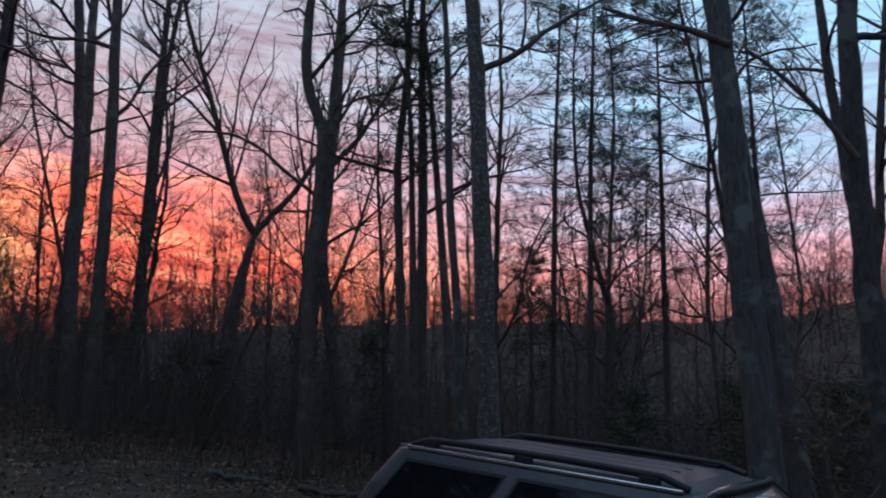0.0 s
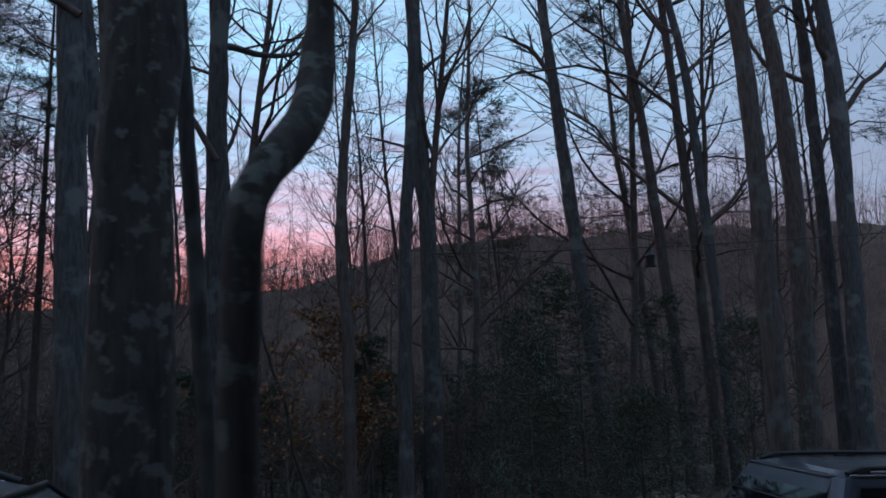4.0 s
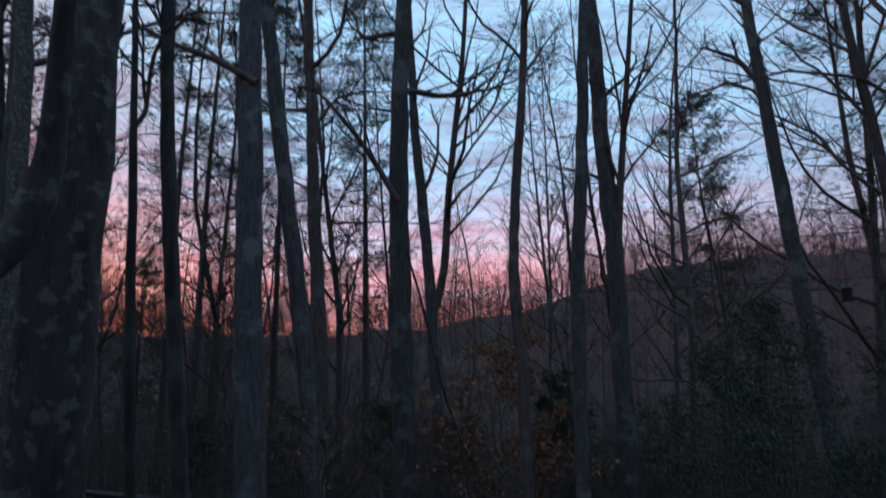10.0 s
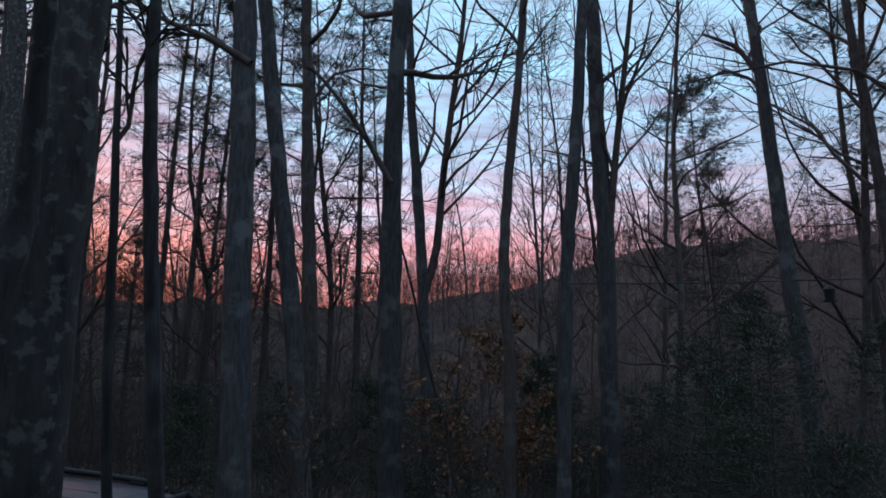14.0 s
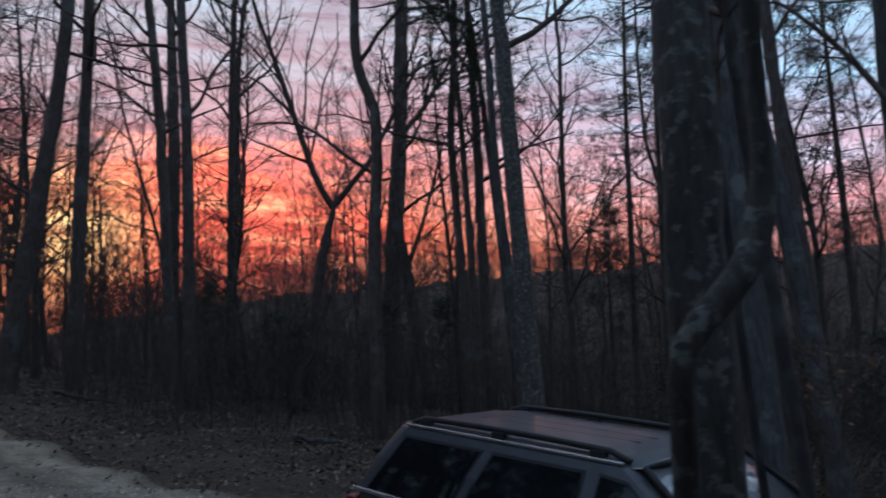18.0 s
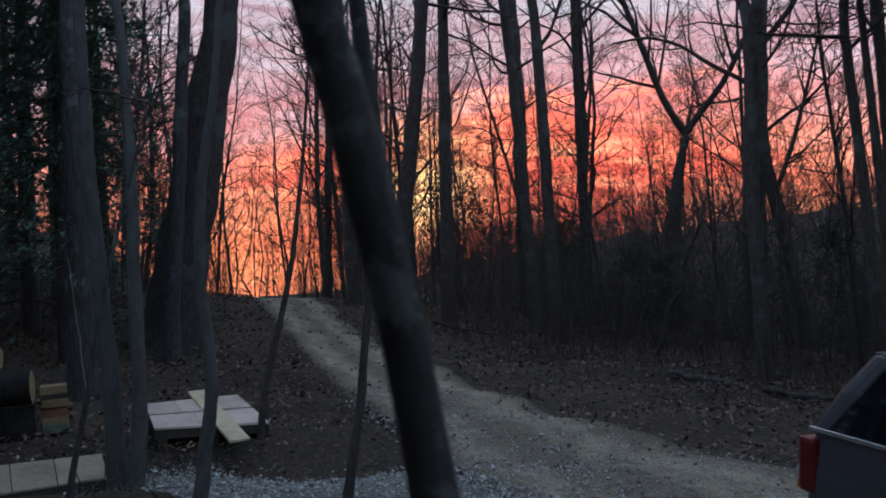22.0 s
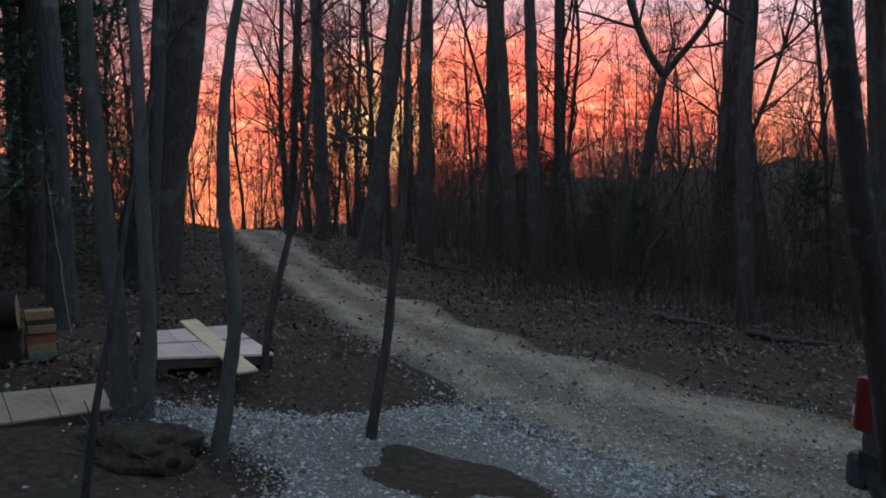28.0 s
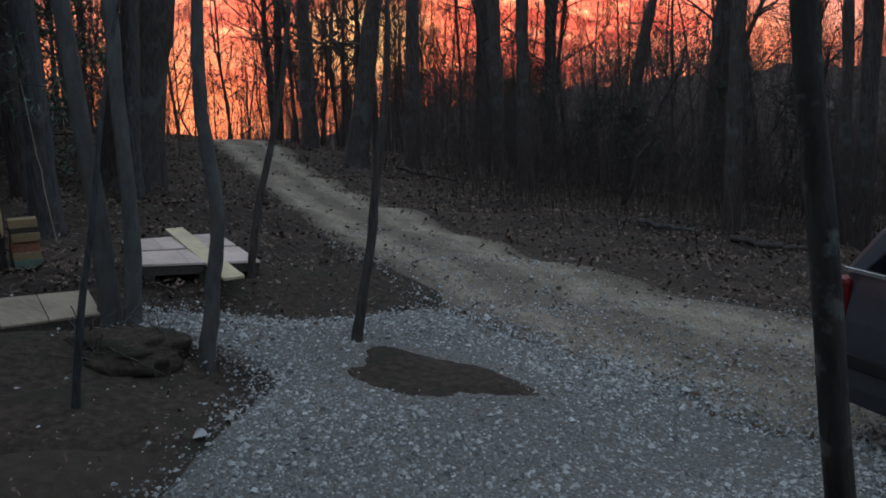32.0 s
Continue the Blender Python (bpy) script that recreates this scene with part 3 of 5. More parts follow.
def scatter_leaves():
    rng = np.random.default_rng(8)
    n = 64000
    x, y = rng.uniform(-20, 6, n), rng.uniform(3.5, 21, n)
    # thickest along the verges, thin on the ruts
    left = np.interp(x, (-20, -15.3, -10.7, -8.4, -5.9, -3.9, -3.0), (17.6, 13.8, 10.3, 8.65, 7.1, 5.7, 5.1))
    right = np.interp(x, (-18.5, -13.9, -10.3, -8.3, -6.2, -3.1, -1, 2), (19.4, 15.2, 12.1, 10.7, 9.8, 8.8, 8.6, 8.6))
    on = (y > left + 0.1) & (y < right - 0.8 * rng.random(n) ** 1.5)
    keep = ~on | (rng.random(n) < 0.07)
    keep &= ~((y < left) & (x > -4.5)) & ~((np.hypot(x + 5.25, y - 5.55) < 1.0) & (rng.random(n) < 0.85))
    keep &= (y - right < 6) | (rng.random(n) < 0.4)
    x, y = x[keep], y[keep]
    # a thinner litter round the deck and on the bare earth beside the house
    xs, ys = rng.uniform(-13, -3.9, 9000), rng.uniform(0.2, 4.6, 9000)
    bare = (xs > -5.9) & (rng.random(9000) < 0.72)
    under = inside(xs, ys, [(-5.6, 3.5), (-6.3, 3.85), (-6.85, 2.45), (-6.0, 2.15)])
    stony = inside(xs, ys, GRAVEL_L + GRAVEL_R[::-1])
    pick = ~bare & ~under & ~stony
    # crumbs of leaf and bark trodden into the bare earth
    xc = np.r_[rng.normal(-5.25, 0.75, 900), rng.normal(-3.26, 0.5, 600), rng.normal(-5.06, 0.5, 700)]
    yc = np.r_[rng.normal(5.55, 0.6, 900), rng.normal(4.27, 0.3, 600), rng.normal(3.0, 0.5, 700)]
    x, y = np.r_[x, xs[pick], xc], np.r_[y, ys[pick], yc]
    m = len(x)
    s = rng.uniform(0.020, 0.046, m) * np.interp(y, (2.0, 6.0), (0.55, 1.0))
    s[-len(xc):] *= rng.uniform(0.25, 0.8, len(xc))
    a, tilt = rng.uniform(0, 2 * np.pi, m), rng.normal(0, 0.45, (2, m))
    base = np.array([(-1, 0, 0.25), (-0.1, -0.55, 0), (1, 0, 0.3), (0.1, 0.55, 0)])
    v = np.repeat(base[None], m, 0) * s[:, None, None]
    v[..., 2] += v[..., 0] * tilt[0][:, None] + v[..., 1] * tilt[1][:, None]
    c, d = np.cos(a)[:, None], np.sin(a)[:, None]
    v = np.stack([v[..., 0] * c - v[..., 1] * d, v[..., 0] * d + v[..., 1] * c, v[..., 2]], -1)
    v += np.stack([x, y, land(x, y) + 0.05 + s * 0.25], -1)[:, None]
    f = np.arange(4 * m).reshape(m, 4)
    tagged(sheet("fallen_leaves", v.reshape(-1, 3), f, LEAVES), "brown curled leaves fallen along both verges", "leaves", kind="stuff")


# ---- trees ----
def wander(rng, p, d, length, n, bend, lift=0.0):
    pts = [np.asarray(p, float)]
    d = np.asarray(d, float)
    for i in range(n):
        d = d + rng.normal(0, bend, 3) + (0, 0, lift)
        d /= np.linalg.norm(d)
        pts.append(pts[-1] + d * length / n)
    return np.array(pts)


def grow(tubes, rng, path, radii, level, depth, spread, twiggy, droop=0.0):
    """Side branches along a path, then theirs."""
    total = float(np.linalg.norm(np.diff(path, axis=0), axis=1).sum())
    count = max(2, int(rng.uniform(0.8, 1.2) * twiggy[level]))
    for k in range(count):
        u = rng.uniform(0.18, 0.98)
        i = min(int(u * (len(path) - 1)), len(path) - 2)
        w = u * (len(path) - 1) - i
        p = path[i] * (1 - w) + path[i + 1] * w
        along = path[i + 1] - path[i]
        along /= np.linalg.norm(along) + 1e-9
        out = rng.normal(0, 1, 3)
        out -= along * (out @ along)
        out /= np.linalg.norm(out) + 1e-9
        d = along * rng.uniform(0.45, 1.0) + out * rng.uniform(0.5, 1.0) * spread + (0, 0, 0.18 - droop)
        d /= np.linalg.norm(d)
        length = total * rng.uniform(0.28, 0.6) * (1.15 - 0.55 * u)
        r0 = max(0.0045, (radii[i] * (1 - w) + radii[i + 1] * w) * rng.uniform(0.4, 0.65))
        n = 4 if level == 0 else 2
        child = wander(rng, p, d, length, n, 0.16, 0.03)
        rad = np.linspace(r0, max(0.0035, r0 * 0.35), n + 1)
        tubes.add(child, rad, 4 if level == 0 else 3)
        if level + 1 < depth:
            grow(tubes, rng, child, rad, level + 1, depth, spread, twiggy, droop)


def hardwood(radius, seen, height=17.0, start=4.5, limbs=16, seed=1, mat=None, label="", forks=(), twiggy=(7, 5), depth=2, spread=1.0, sides=12, flare=1.35, reach=0.22, name="hardwood_tree", group="bare hardwood trees", low=0, category="tree", whole=False, swell=None):
    """A bare tree whose stem passes through the given places, lowest first. forks: extra limbs, each a radius and a row of places."""
    rng = np.random.default_rng(seed)
    seen = np.array(seen, float)
    d0 = seen[1] - seen[0]
    d0 /= d0[2]
    foot = seen[0] - d0 * 0.75 * (seen[0][2] - float(land(*seen[0][:2])))
    gz = float(land(foot[0], foot[1]))
    foot[2] = gz - 0.12
    d1 = seen[-1] - seen[-2]
    d1 /= np.linalg.norm(d1)
    d1 = d1 * 0.6 + np.array((0, 0, 0.4))
    top_z = gz + height
    rows = [foot, foot * 0.8 + seen[0] * 0.2] if seen[0][2] - gz > 0.9 else [foot]
    pts = [*rows, *seen]
    if top_z > seen[-1][2] + 0.5:
        n = max(3, int((top_z - seen[-1][2]) / 1.1))
        pts += list(wander(rng, seen[-1], d1, top_z - seen[-1][2], n, 0.05, 0.03)[1:])
    pts = np.array(pts)
    # denser, slightly uneven stem
    cum = np.r_[0, np.cumsum(np.linalg.norm(np.diff(pts, axis=0), axis=1))]
    step = max(0.04, min(0.5, radius * 3)) if swell else max(0.12, min(0.5, radius * 3))
    u = np.linspace(0, cum[-1], max(8, int(cum[-1] / step)))
    stem = np.stack([np.interp(u, cum, pts[:, i]) for i in range(3)], -1)
    for _ in range(1 if swell else 2):
        stem[1:-1] = (stem[:-2] + 2 * stem[1:-1] + stem[2:]) / 4
    stem[1:-1, :2] += rng.normal(0, radius * 0.06, (len(stem) - 2, 2))
    mid = np.interp(seen[:, 2].mean(), stem[:, 2], u)
    taper = np.interp(u, (0, mid, cum[-1]), (1.12, 1.0, 0.14))
    rad = radius * taper * (1 + (flare - 1) * np.exp(-u / (radius * 5 + 0.12)))
    rad *= 1 + rng.normal(0, 0.025, len(u))
    if swell:
        # a thickened stretch round one height
        rad *= 1 + swell[2] * np.exp(-((stem[:, 2] - swell[0]) / swell[1]) ** 2)
    ob = thing(name, label or "tall bare grey-barked hardwood tree on the wooded slope", category, tuple(foot), group)
    trunk = Tubes()
    trunk.add(stem - foot, rad, sides)
    # rough bark outline
    v = trunk.v[0].reshape(len(stem), sides, 3)
    v += (stem - foot)[:, None] * 0 + (v - (stem - foot)[:, None]) * rng.normal(0, 0.045, (len(stem), sides, 1))
    trunk.v[0] = v.reshape(-1, 3)
    trunk.build("trunk", mat or BARK, ob)
    joined = Tubes()
    for r, row in forks:
        tw = Tubes()
        row = np.array(row, float) - foot
        c = np.r_[0, np.cumsum(np.linalg.norm(np.diff(row, axis=0), axis=1))]
        uu = np.linspace(0, c[-1], 14)
        limb = np.stack([np.interp(uu, c, row[:, i]) for i in range(3)], -1)
        limb[1:-1] = (limb[:-2] + 2 * limb[1:-1] + limb[2:]) / 4
        lr = np.linspace(r, r * 0.45, 14)
        tw.add(limb, lr, 7)
        grow(tw, rng, limb, lr, 0, depth, spread, (twiggy[0] + 5, *twiggy[1:]))
        tw.build("limb", TWIG, ob)
    heights = stem[:, 2] - gz
    for k in range(limbs):
        h = start + (height - start) * ((k + rng.uniform(0, 1)) / max(limbs, 1)) ** 0.9 * 0.97
        if low and k < low:
            h = rng.uniform(start * 0.3, start)
        i = int(np.clip(np.searchsorted(heights, h), 1, len(stem) - 1))
        az = k * 2.4 + rng.uniform(-0.6, 0.6)
        el = rng.uniform(0.25, 1.0)
        d = np.array((math.cos(az) * math.cos(el), math.sin(az) * math.cos(el), math.sin(el)))
        length = height * reach * rng.uniform(0.5, 1.1) * (1.1 - 0.55 * h / height)
        r0 = max(0.008, min(rad[i] * 0.5, 0.022 * length ** 0.8 + 0.004))
        n = 7
        limb = wander(rng, stem[i] - foot, d, length, n, 0.17, 0.05)
        lr = np.linspace(r0, max(0.005, r0 * 0.3), n + 1)
        tw = joined if whole else Tubes()
        tw.add(limb, lr, 5)
        grow(tw, rng, limb, lr, 0, depth, spread, twiggy)
        if not whole:
            tw.build("limb", TWIG, ob)
    if whole:
        tagged(joined.build("crown", TWIG, ob), kind="stuff")
    return ob


def pine(radius, seen, height, start, seed, whorls=22, reach=2.4, mat=None, tufts=9, label="", droop=0.1, name="pine_tree", needle=0.11, group="pines among the hardwoods", dense=1.15, broad=0.006):
    """A conifer: a straight stem, whorls of branches and needle tufts on them."""
    rng = np.random.default_rng(seed)
    seen = np.array(seen, float)
    d0 = seen[1] - seen[0]
    d0 /= d0[2]
    foot = seen[0] - d0 * 0.8 * (seen[0][2] - float(land(*seen[0][:2])))
    gz = float(land(foot[0], foot[1]))
    foot[2] = gz - 0.1
    d1 = seen[-1] - seen[-2]
    d1 /= d1[2]
    tip = seen[-1] + d1 * max(0.05, gz + height - seen[-1][2])
    pts = np.array([foot, *seen, tip])
    u = np.linspace(0, 1, 26)
    z = foot[2] + (tip[2] - foot[2]) * u
    stem = np.stack([np.interp(z, pts[:, 2], pts[:, i]) for i in range(2)] + [z], -1)
    rad = radius * np.linspace(1.25, 0.08, 26)
    ob = thing(name, label or "dark green pine with sparse whorled branches", "tree", tuple(foot), group)
    tr = Tubes()
    tr.add(stem - foot, rad, 9)
    tr.build("trunk", BARK_DARK, ob)
    tw, quads = Tubes(), []
    for k in range(whorls):
        h = start + (height - start) * (k / whorls) ** 0.92
        w = 1 - (h - start) / (height - start)
        c = np.array([np.interp(h + gz, stem[:, 2], stem[:, i]) for i in range(3)]) - foot
        for b in range(rng.integers(3, 6)):
            az = rng.uniform(0, 2 * np.pi)
            el = rng.uniform(-0.15, 0.35) - droop + 0.5 * (1 - w) ** 2
            d = (math.cos(az) * math.cos(el), math.sin(az) * math.cos(el), math.sin(el))
            length = reach * (0.25 + 0.75 * w ** 0.7) * rng.uniform(0.55, 1.15)
            limb = wander(rng, c, d, length, 6, 0.1, 0.03 - droop * 0.1)
            lr = np.linspace(max(0.008, radius * 0.16), 0.004, 7)
            tw.add(limb, lr, 4)
            for s in range(int(tufts * dense)):
                q = rng.uniform(0.3, 1.0)
                i = min(int(q * 6), 5)
                p = limb[i] + (limb[i + 1] - limb[i]) * (q * 6 - i) + rng.normal(0, 0.10 * length ** 0.5, 3)
                quads.append((p, rng.integers(0, 1 << 30)))
    tagged(tw.build("bough_frame", TWIG, ob), kind="stuff")
    centre = np.array([q[0] for q in quads])
    per = 10
    dirs = rng.normal(0, 1, (len(centre), per, 3))
    dirs[..., 2] = dirs[..., 2] * 0.5 + 0.15
    dirs /= np.linalg.norm(dirs, axis=-1, keepdims=True)
    ln = rng.uniform(0.6, 1.4, (len(centre), per, 1)) * needle
    side = np.cross(dirs, (0.2, 0.3, 0.93))
    side /= np.linalg.norm(side, axis=-1, keepdims=True) + 1e-9
    a = centre[:, None] + dirs * 0.01
    v = np.stack([a - side * broad, a + dirs * ln + side * 0.002, a + side * broad], 2)
    tagged(sheet("foliage", v.reshape(-1, 3), np.arange(len(centre) * per * 3).reshape(-1, 3), mat or NEEDLE, ob), kind="stuff")
    return ob


SMALL = "slender grey-barked sapling stem close to the house"
# young trees right beside the house
hardwood(0.082, [(1.28, 1.50, 2.71), (1.29, 1.52, 3.30), (1.31, 1.54, 3.87)], 9.0, 4.9, 12, 11, BARK_LICHEN, "lichen-spotted grey trunk of a young tree beside the house", sides=16, name="young_tree", group="young trees beside the house")
hardwood(0.021, [(1.08, 0.69, 1.6), (1.088, 0.70, 2.87), (1.095, 0.70, 3.05), (1.16, 0.735, 3.10), (1.247, 0.79, 3.18), (1.283, 0.825, 3.29), (1.29, 0.83, 3.6), (1.285, 0.83, 4.0)], 5.2, 3.9, 5, 12, BARK_LICHEN, "thin crooked stem with a sharp elbow beside the house", sides=12, name="young_tree", group="young trees beside the house", reach=0.15, swell=(3.2, 0.12, 0.4))
hardwood(0.022, [(1.61, 1.83, 2.63), (1.58, 1.83, 2.99), (1.54, 1.83, 3.48), (1.53, 1.84, 3.69), (1.51, 1.84, 4.02)], 7.5, 4.4, 10, 13, BARK, SMALL, name="young_tree", group="young trees beside the house")
hardwood(0.0175, [(-0.617, 0.889, 2.0), (-0.679, 0.91, 2.6), (-0.741, 0.93, 3.2), (-0.785, 0.945, 3.6)], 6.0, 4.2, 8, 14, BARK_LICHEN, "thin lichen-spotted stem leaning over the gravel yard", name="young_tree", group="young trees beside the house", sides=12)
hardwood(0.0165, [(-0.21, 0.30, 2.81), (-0.21, 0.29, 2.87), (-0.22, 0.29, 2.91), (-0.22, 0.29, 2.95), (-0.24, 0.29, 2.99), (-0.25, 0.29, 3.04), (-0.26, 0.28, 3.10)], 5.0, 4.0, 6, 15, BARK_LICHEN, SMALL, name="young_tree", group="young trees beside the house", reach=0.15)
hardwood(0.015, [(1.50, 1.83, 2.40), (1.455, 1.80, 3.00), (1.44, 1.80, 3.60)], 4.6, 3.0, 5, 16, BARK, SMALL, name="young_tree", group="young trees beside the house", reach=0.15)
# stems along the slope past the vehicles
hardwood(0.128, [(2.72, 6.54, 3.26), (2.70, 6.66, 4.66), (2.69, 6.79, 6.37)], 18, 6.6, 16, 21, BARK, forks=[(0.041, [(2.73, 6.62, 5.87), (2.37, 6.76, 6.10), (1.97, 6.88, 6.24), (1.61, 6.98, 6.43)])])
hardwood(0.100, [(3.64, 8.21, 3.69), (3.44, 8.26, 5.28), (3.21, 8.31, 7.22)], 17, 7, 12, 22)
hardwood(0.120, [(5.13, 12.16, 1.29), (5.08, 12.17, 3.02), (4.92, 12.21, 6.05), (4.79, 12.24, 9.24)], 18, 6, 15, 23, BARK_DARK)
hardwood(0.150, [(5.41, 9.18, 0.85), (5.33, 9.18, 2.75), (5.28, 9.12, 5.53), (5.30, 9.06, 7.61)], 20, 6, 16, 24, BARK, forks=[(0.048, [(5.16, 8.88, 5.39), (4.90, 9.01, 5.92), (4.64, 9.13, 6.35), (4.24, 9.31, 6.90), (4.07, 9.38, 7.05)])])
hardwood(0.113, [(7.99, 13.66, 2.64), (7.92, 13.70, 4.17), (7.81, 13.75, 6.04), (7.64, 13.82, 8.08), (7.55, 13.87, 9.98)], 18, 6.5, 14, 25, BARK, "bare grey tree forking low into two slim stems", forks=[(0.10, [(7.91, 13.70, 4.17), (8.19, 13.57, 5.01), (8.24, 13.54, 6.48), (8.44, 13.44, 8.47), (8.61, 13.35, 10.00), (8.70, 13.30, 11.55)]), (0.04, [(8.43, 13.44, 8.22), (8.68, 13.31, 8.66), (9.17, 13.04, 9.22), (9.59, 12.78, 9.59)])])
hardwood(0.069, [(6.29, 7.57, 2.48), (6.28, 7.57, 3.26), (6.21, 7.62, 4.05), (6.26, 7.58, 5.20), (6.33, 7.54, 6.04), (6.41, 7.48, 7.18)], 12, 6.0, 12, 26, BARK_DARK, "slim kinked dark stem on the slope")
hardwood(0.080, [(6.62, 6.87, 2.44), (6.65, 6.85, 4.12), (6.76, 6.77, 5.88), (6.81, 6.73, 6.95)], 17, 7, 14, 27)
hardwood(0.140, [(8.85, 8.80, 2.36), (8.81, 8.72, 4.47), (8.66, 8.73, 6.30), (8.57, 8.69, 8.19)], 20, 7, 16, 28, BARK, "tall grey tree with a second stem rising close beside it", forks=[(0.066, [(8.80, 8.66, 5.09), (8.82, 8.62, 5.55), (8.87, 8.52, 6.47), (8.97, 8.34, 8.13), (9.03, 8.22, 9.27)])])
hardwood(0.150, [(13.67, 9.08, 3.05), (13.53, 9.23, 4.80), (13.41, 9.31, 6.72), (13.23, 9.45, 8.97)], 19, 9, 14, 29, BARK, forks=[(0.063, [(13.26, 9.44, 8.61), (13.00, 9.74, 9.27), (12.59, 10.19, 9.61)]), (0.041, [(13.32, 9.39, 8.13), (13.18, 9.54, 8.54), (12.83, 9.94, 8.81), (12.57, 10.24, 8.58)])])
hardwood(0.110, [(14.55, 7.63, 2.43), (14.45, 7.76, 4.68), (14.32, 7.91, 7.36), (14.19, 8.09, 9.06)], 17, 6, 14, 30, BARK_DARK)
hardwood(0.085, [(12.88, 5.88, 3.06), (12.81, 5.97, 5.43), (12.74, 6.07, 7.63), (12.62, 6.26, 9.01)], 18, 7, 14, 31, BARK, forks=[(0.053, [(12.82, 5.97, 5.14), (12.85, 5.88, 5.90), (12.86, 5.84, 7.38), (12.90, 5.73, 8.89)])])
hardwood(0.110, [(9.06, 3.44, 3.47), (9.06, 3.43, 4.82), (9.04, 3.47, 6.11), (9.01, 3.51, 6.78)], 17, 7, 12, 32, BARK_DARK)
hardwood(0.153, [(13.58, 4.77, 3.02), (13.60, 4.72, 5.47), (13.57, 4.79, 7.10), (13.51, 4.92, 8.72)], 19, 7, 12, 33, BARK_DARK)
hardwood(0.118, [(15.77, 5.03, 5.61), (15.76, 5.04, 8.00), (15.74, 5.11, 9.49)], 18, 6, 12, 34)
hardwood(0.161, [(15.48, 4.53, 4.98), (15.50, 4.48, 7.55), (15.46, 4.58, 9.20)], 18, 6, 12, 35)
# stems between the slope and the track
hardwood(0.131, [(0.60, 9.80, 2.07), (0.54, 9.80, 4.00), (0.51, 9.80, 5.43), (0.48, 9.80, 6.92)], 17, 5.5, 14, 41, BARK_LICHEN, "grey tree with pale lichen patches low on its trunk")
hardwood(0.117, [(-2.54, 13.94, 3.91), (-2.53, 13.94, 4.78), (-2.40, 13.97, 6.10), (-2.33, 13.98, 7.56), (-2.66, 13.91, 8.08), (-2.75, 13.89, 8.79), (-2.70, 13.90, 9.37)], 17, 7.5, 12, 42, BARK_DARK, "dark crooked tree with a sharp bend in its upper stem", forks=[(0.045, [(-2.41, 13.96, 6.05), (-2.57, 13.93, 6.21), (-3.02, 13.82, 6.52), (-3.51, 13.69, 6.99), (-4.02, 13.52, 7.23), (-4.66, 13.29, 7.19)])])
hardwood(0.180, [(-3.61, 23.23, 4.46), (-3.85, 23.18, 5.82), (-3.89, 23.18, 7.63), (-3.64, 23.23, 9.25), (-3.66, 23.23, 11.30), (-3.51, 23.25, 13.17)], 22, 8, 12, 43, BARK_DARK, forks=[(0.10, [(-3.64, 23.23, 9.25), (-2.77, 23.37, 10.20), (-1.90, 23.48, 11.69), (-1.33, 23.53, 12.66)]), (0.08, [(-3.67, 23.22, 4.74), (-3.11, 23.32, 6.08), (-2.62, 23.40, 7.63), (-2.18, 23.45, 9.18)])])
hardwood(0.166, [(-6.48, 22.71, 4.47), (-6.27, 22.78, 5.73), (-5.91, 22.88, 6.99)], 7.4, 7.2, 3, 44, BARK_DARK, "dark bare tree forking into two spreading limbs", reach=0.3, forks=[(0.12, [(-5.95, 22.87, 6.95), (-6.45, 22.72, 7.80), (-6.91, 22.57, 9.56), (-7.60, 22.34, 11.98), (-8.15, 22.13, 13.64), (-8.42, 22.02, 15.28)]), (0.11, [(-5.95, 22.87, 6.95), (-5.41, 23.01, 7.64), (-4.77, 23.17, 8.34), (-3.66, 23.40, 10.42), (-2.82, 23.54, 11.95)])])
hardwood(0.086, [(-0.86, 14.71, 4.31), (-0.94, 14.70, 6.88), (-0.73, 14.72, 9.14)], 15, 5, 14, 45, BARK_DARK)
hardwood(0.107, [(-0.45, 15.25, 3.85), (-0.42, 15.25, 5.76), (-0.43, 15.25, 8.07)], 16, 5, 14, 46, BARK_DARK)
hardwood(0.073, [(0.25, 12.53, 3.66), (0.11, 12.52, 5.69), (0.09, 12.52, 8.07)], 15, 5, 14, 47)
hardwood(0.131, [(-8.12, 16.06, 4.16), (-8.22, 16.01, 8.51), (-8.41, 15.92, 11.20)], 18, 6, 14, 48, BARK_DARK)
hardwood(0.124, [(-6.89, 14.69, 3.94), (-6.86, 14.70, 8.05), (-6.94, 14.66, 10.54)], 18, 6, 14, 49, BARK_DARK)
hardwood(0.112, [(-8.60, 20.71, 4.38), (-8.45, 20.77, 10.20), (-8.27, 20.84, 13.79)], 22, 8, 14, 50, BARK_DARK)
hardwood(0.300, [(-4.61, 25.44, 4.54), (-4.29, 25.49, 7.93), (-3.91, 25.54, 11.51)], 20, 7, 14, 51, BARK_DARK)
# along the track
hardwood(0.341, [(-10.80, 7.81, 2.41), (-10.63, 8.02, 3.85), (-10.35, 8.36, 5.81), (-10.06, 8.69, 8.35)], 22, 8, 16, 61, BARK_DARK, "massive dark old trunk leaning beside the track", sides=18, flare=1.5)
hardwood(0.110, [(-9.90, 7.23, 3.34), (-9.81, 7.34, 4.68), (-9.64, 7.54, 7.89)], 16, 7, 10, 62, BARK)
hardwood(0.172, [(-13.99, 16.30, 4.51), (-13.96, 16.32, 8.33), (-13.94, 16.34, 11.72)], 20, 6, 16, 63, BARK_DARK)
hardwood(0.133, [(-18.16, 19.79, 3.73), (-17.90, 20.02, 8.66), (-17.58, 20.29, 13.93)], 20, 6, 16, 64, BARK_DARK)
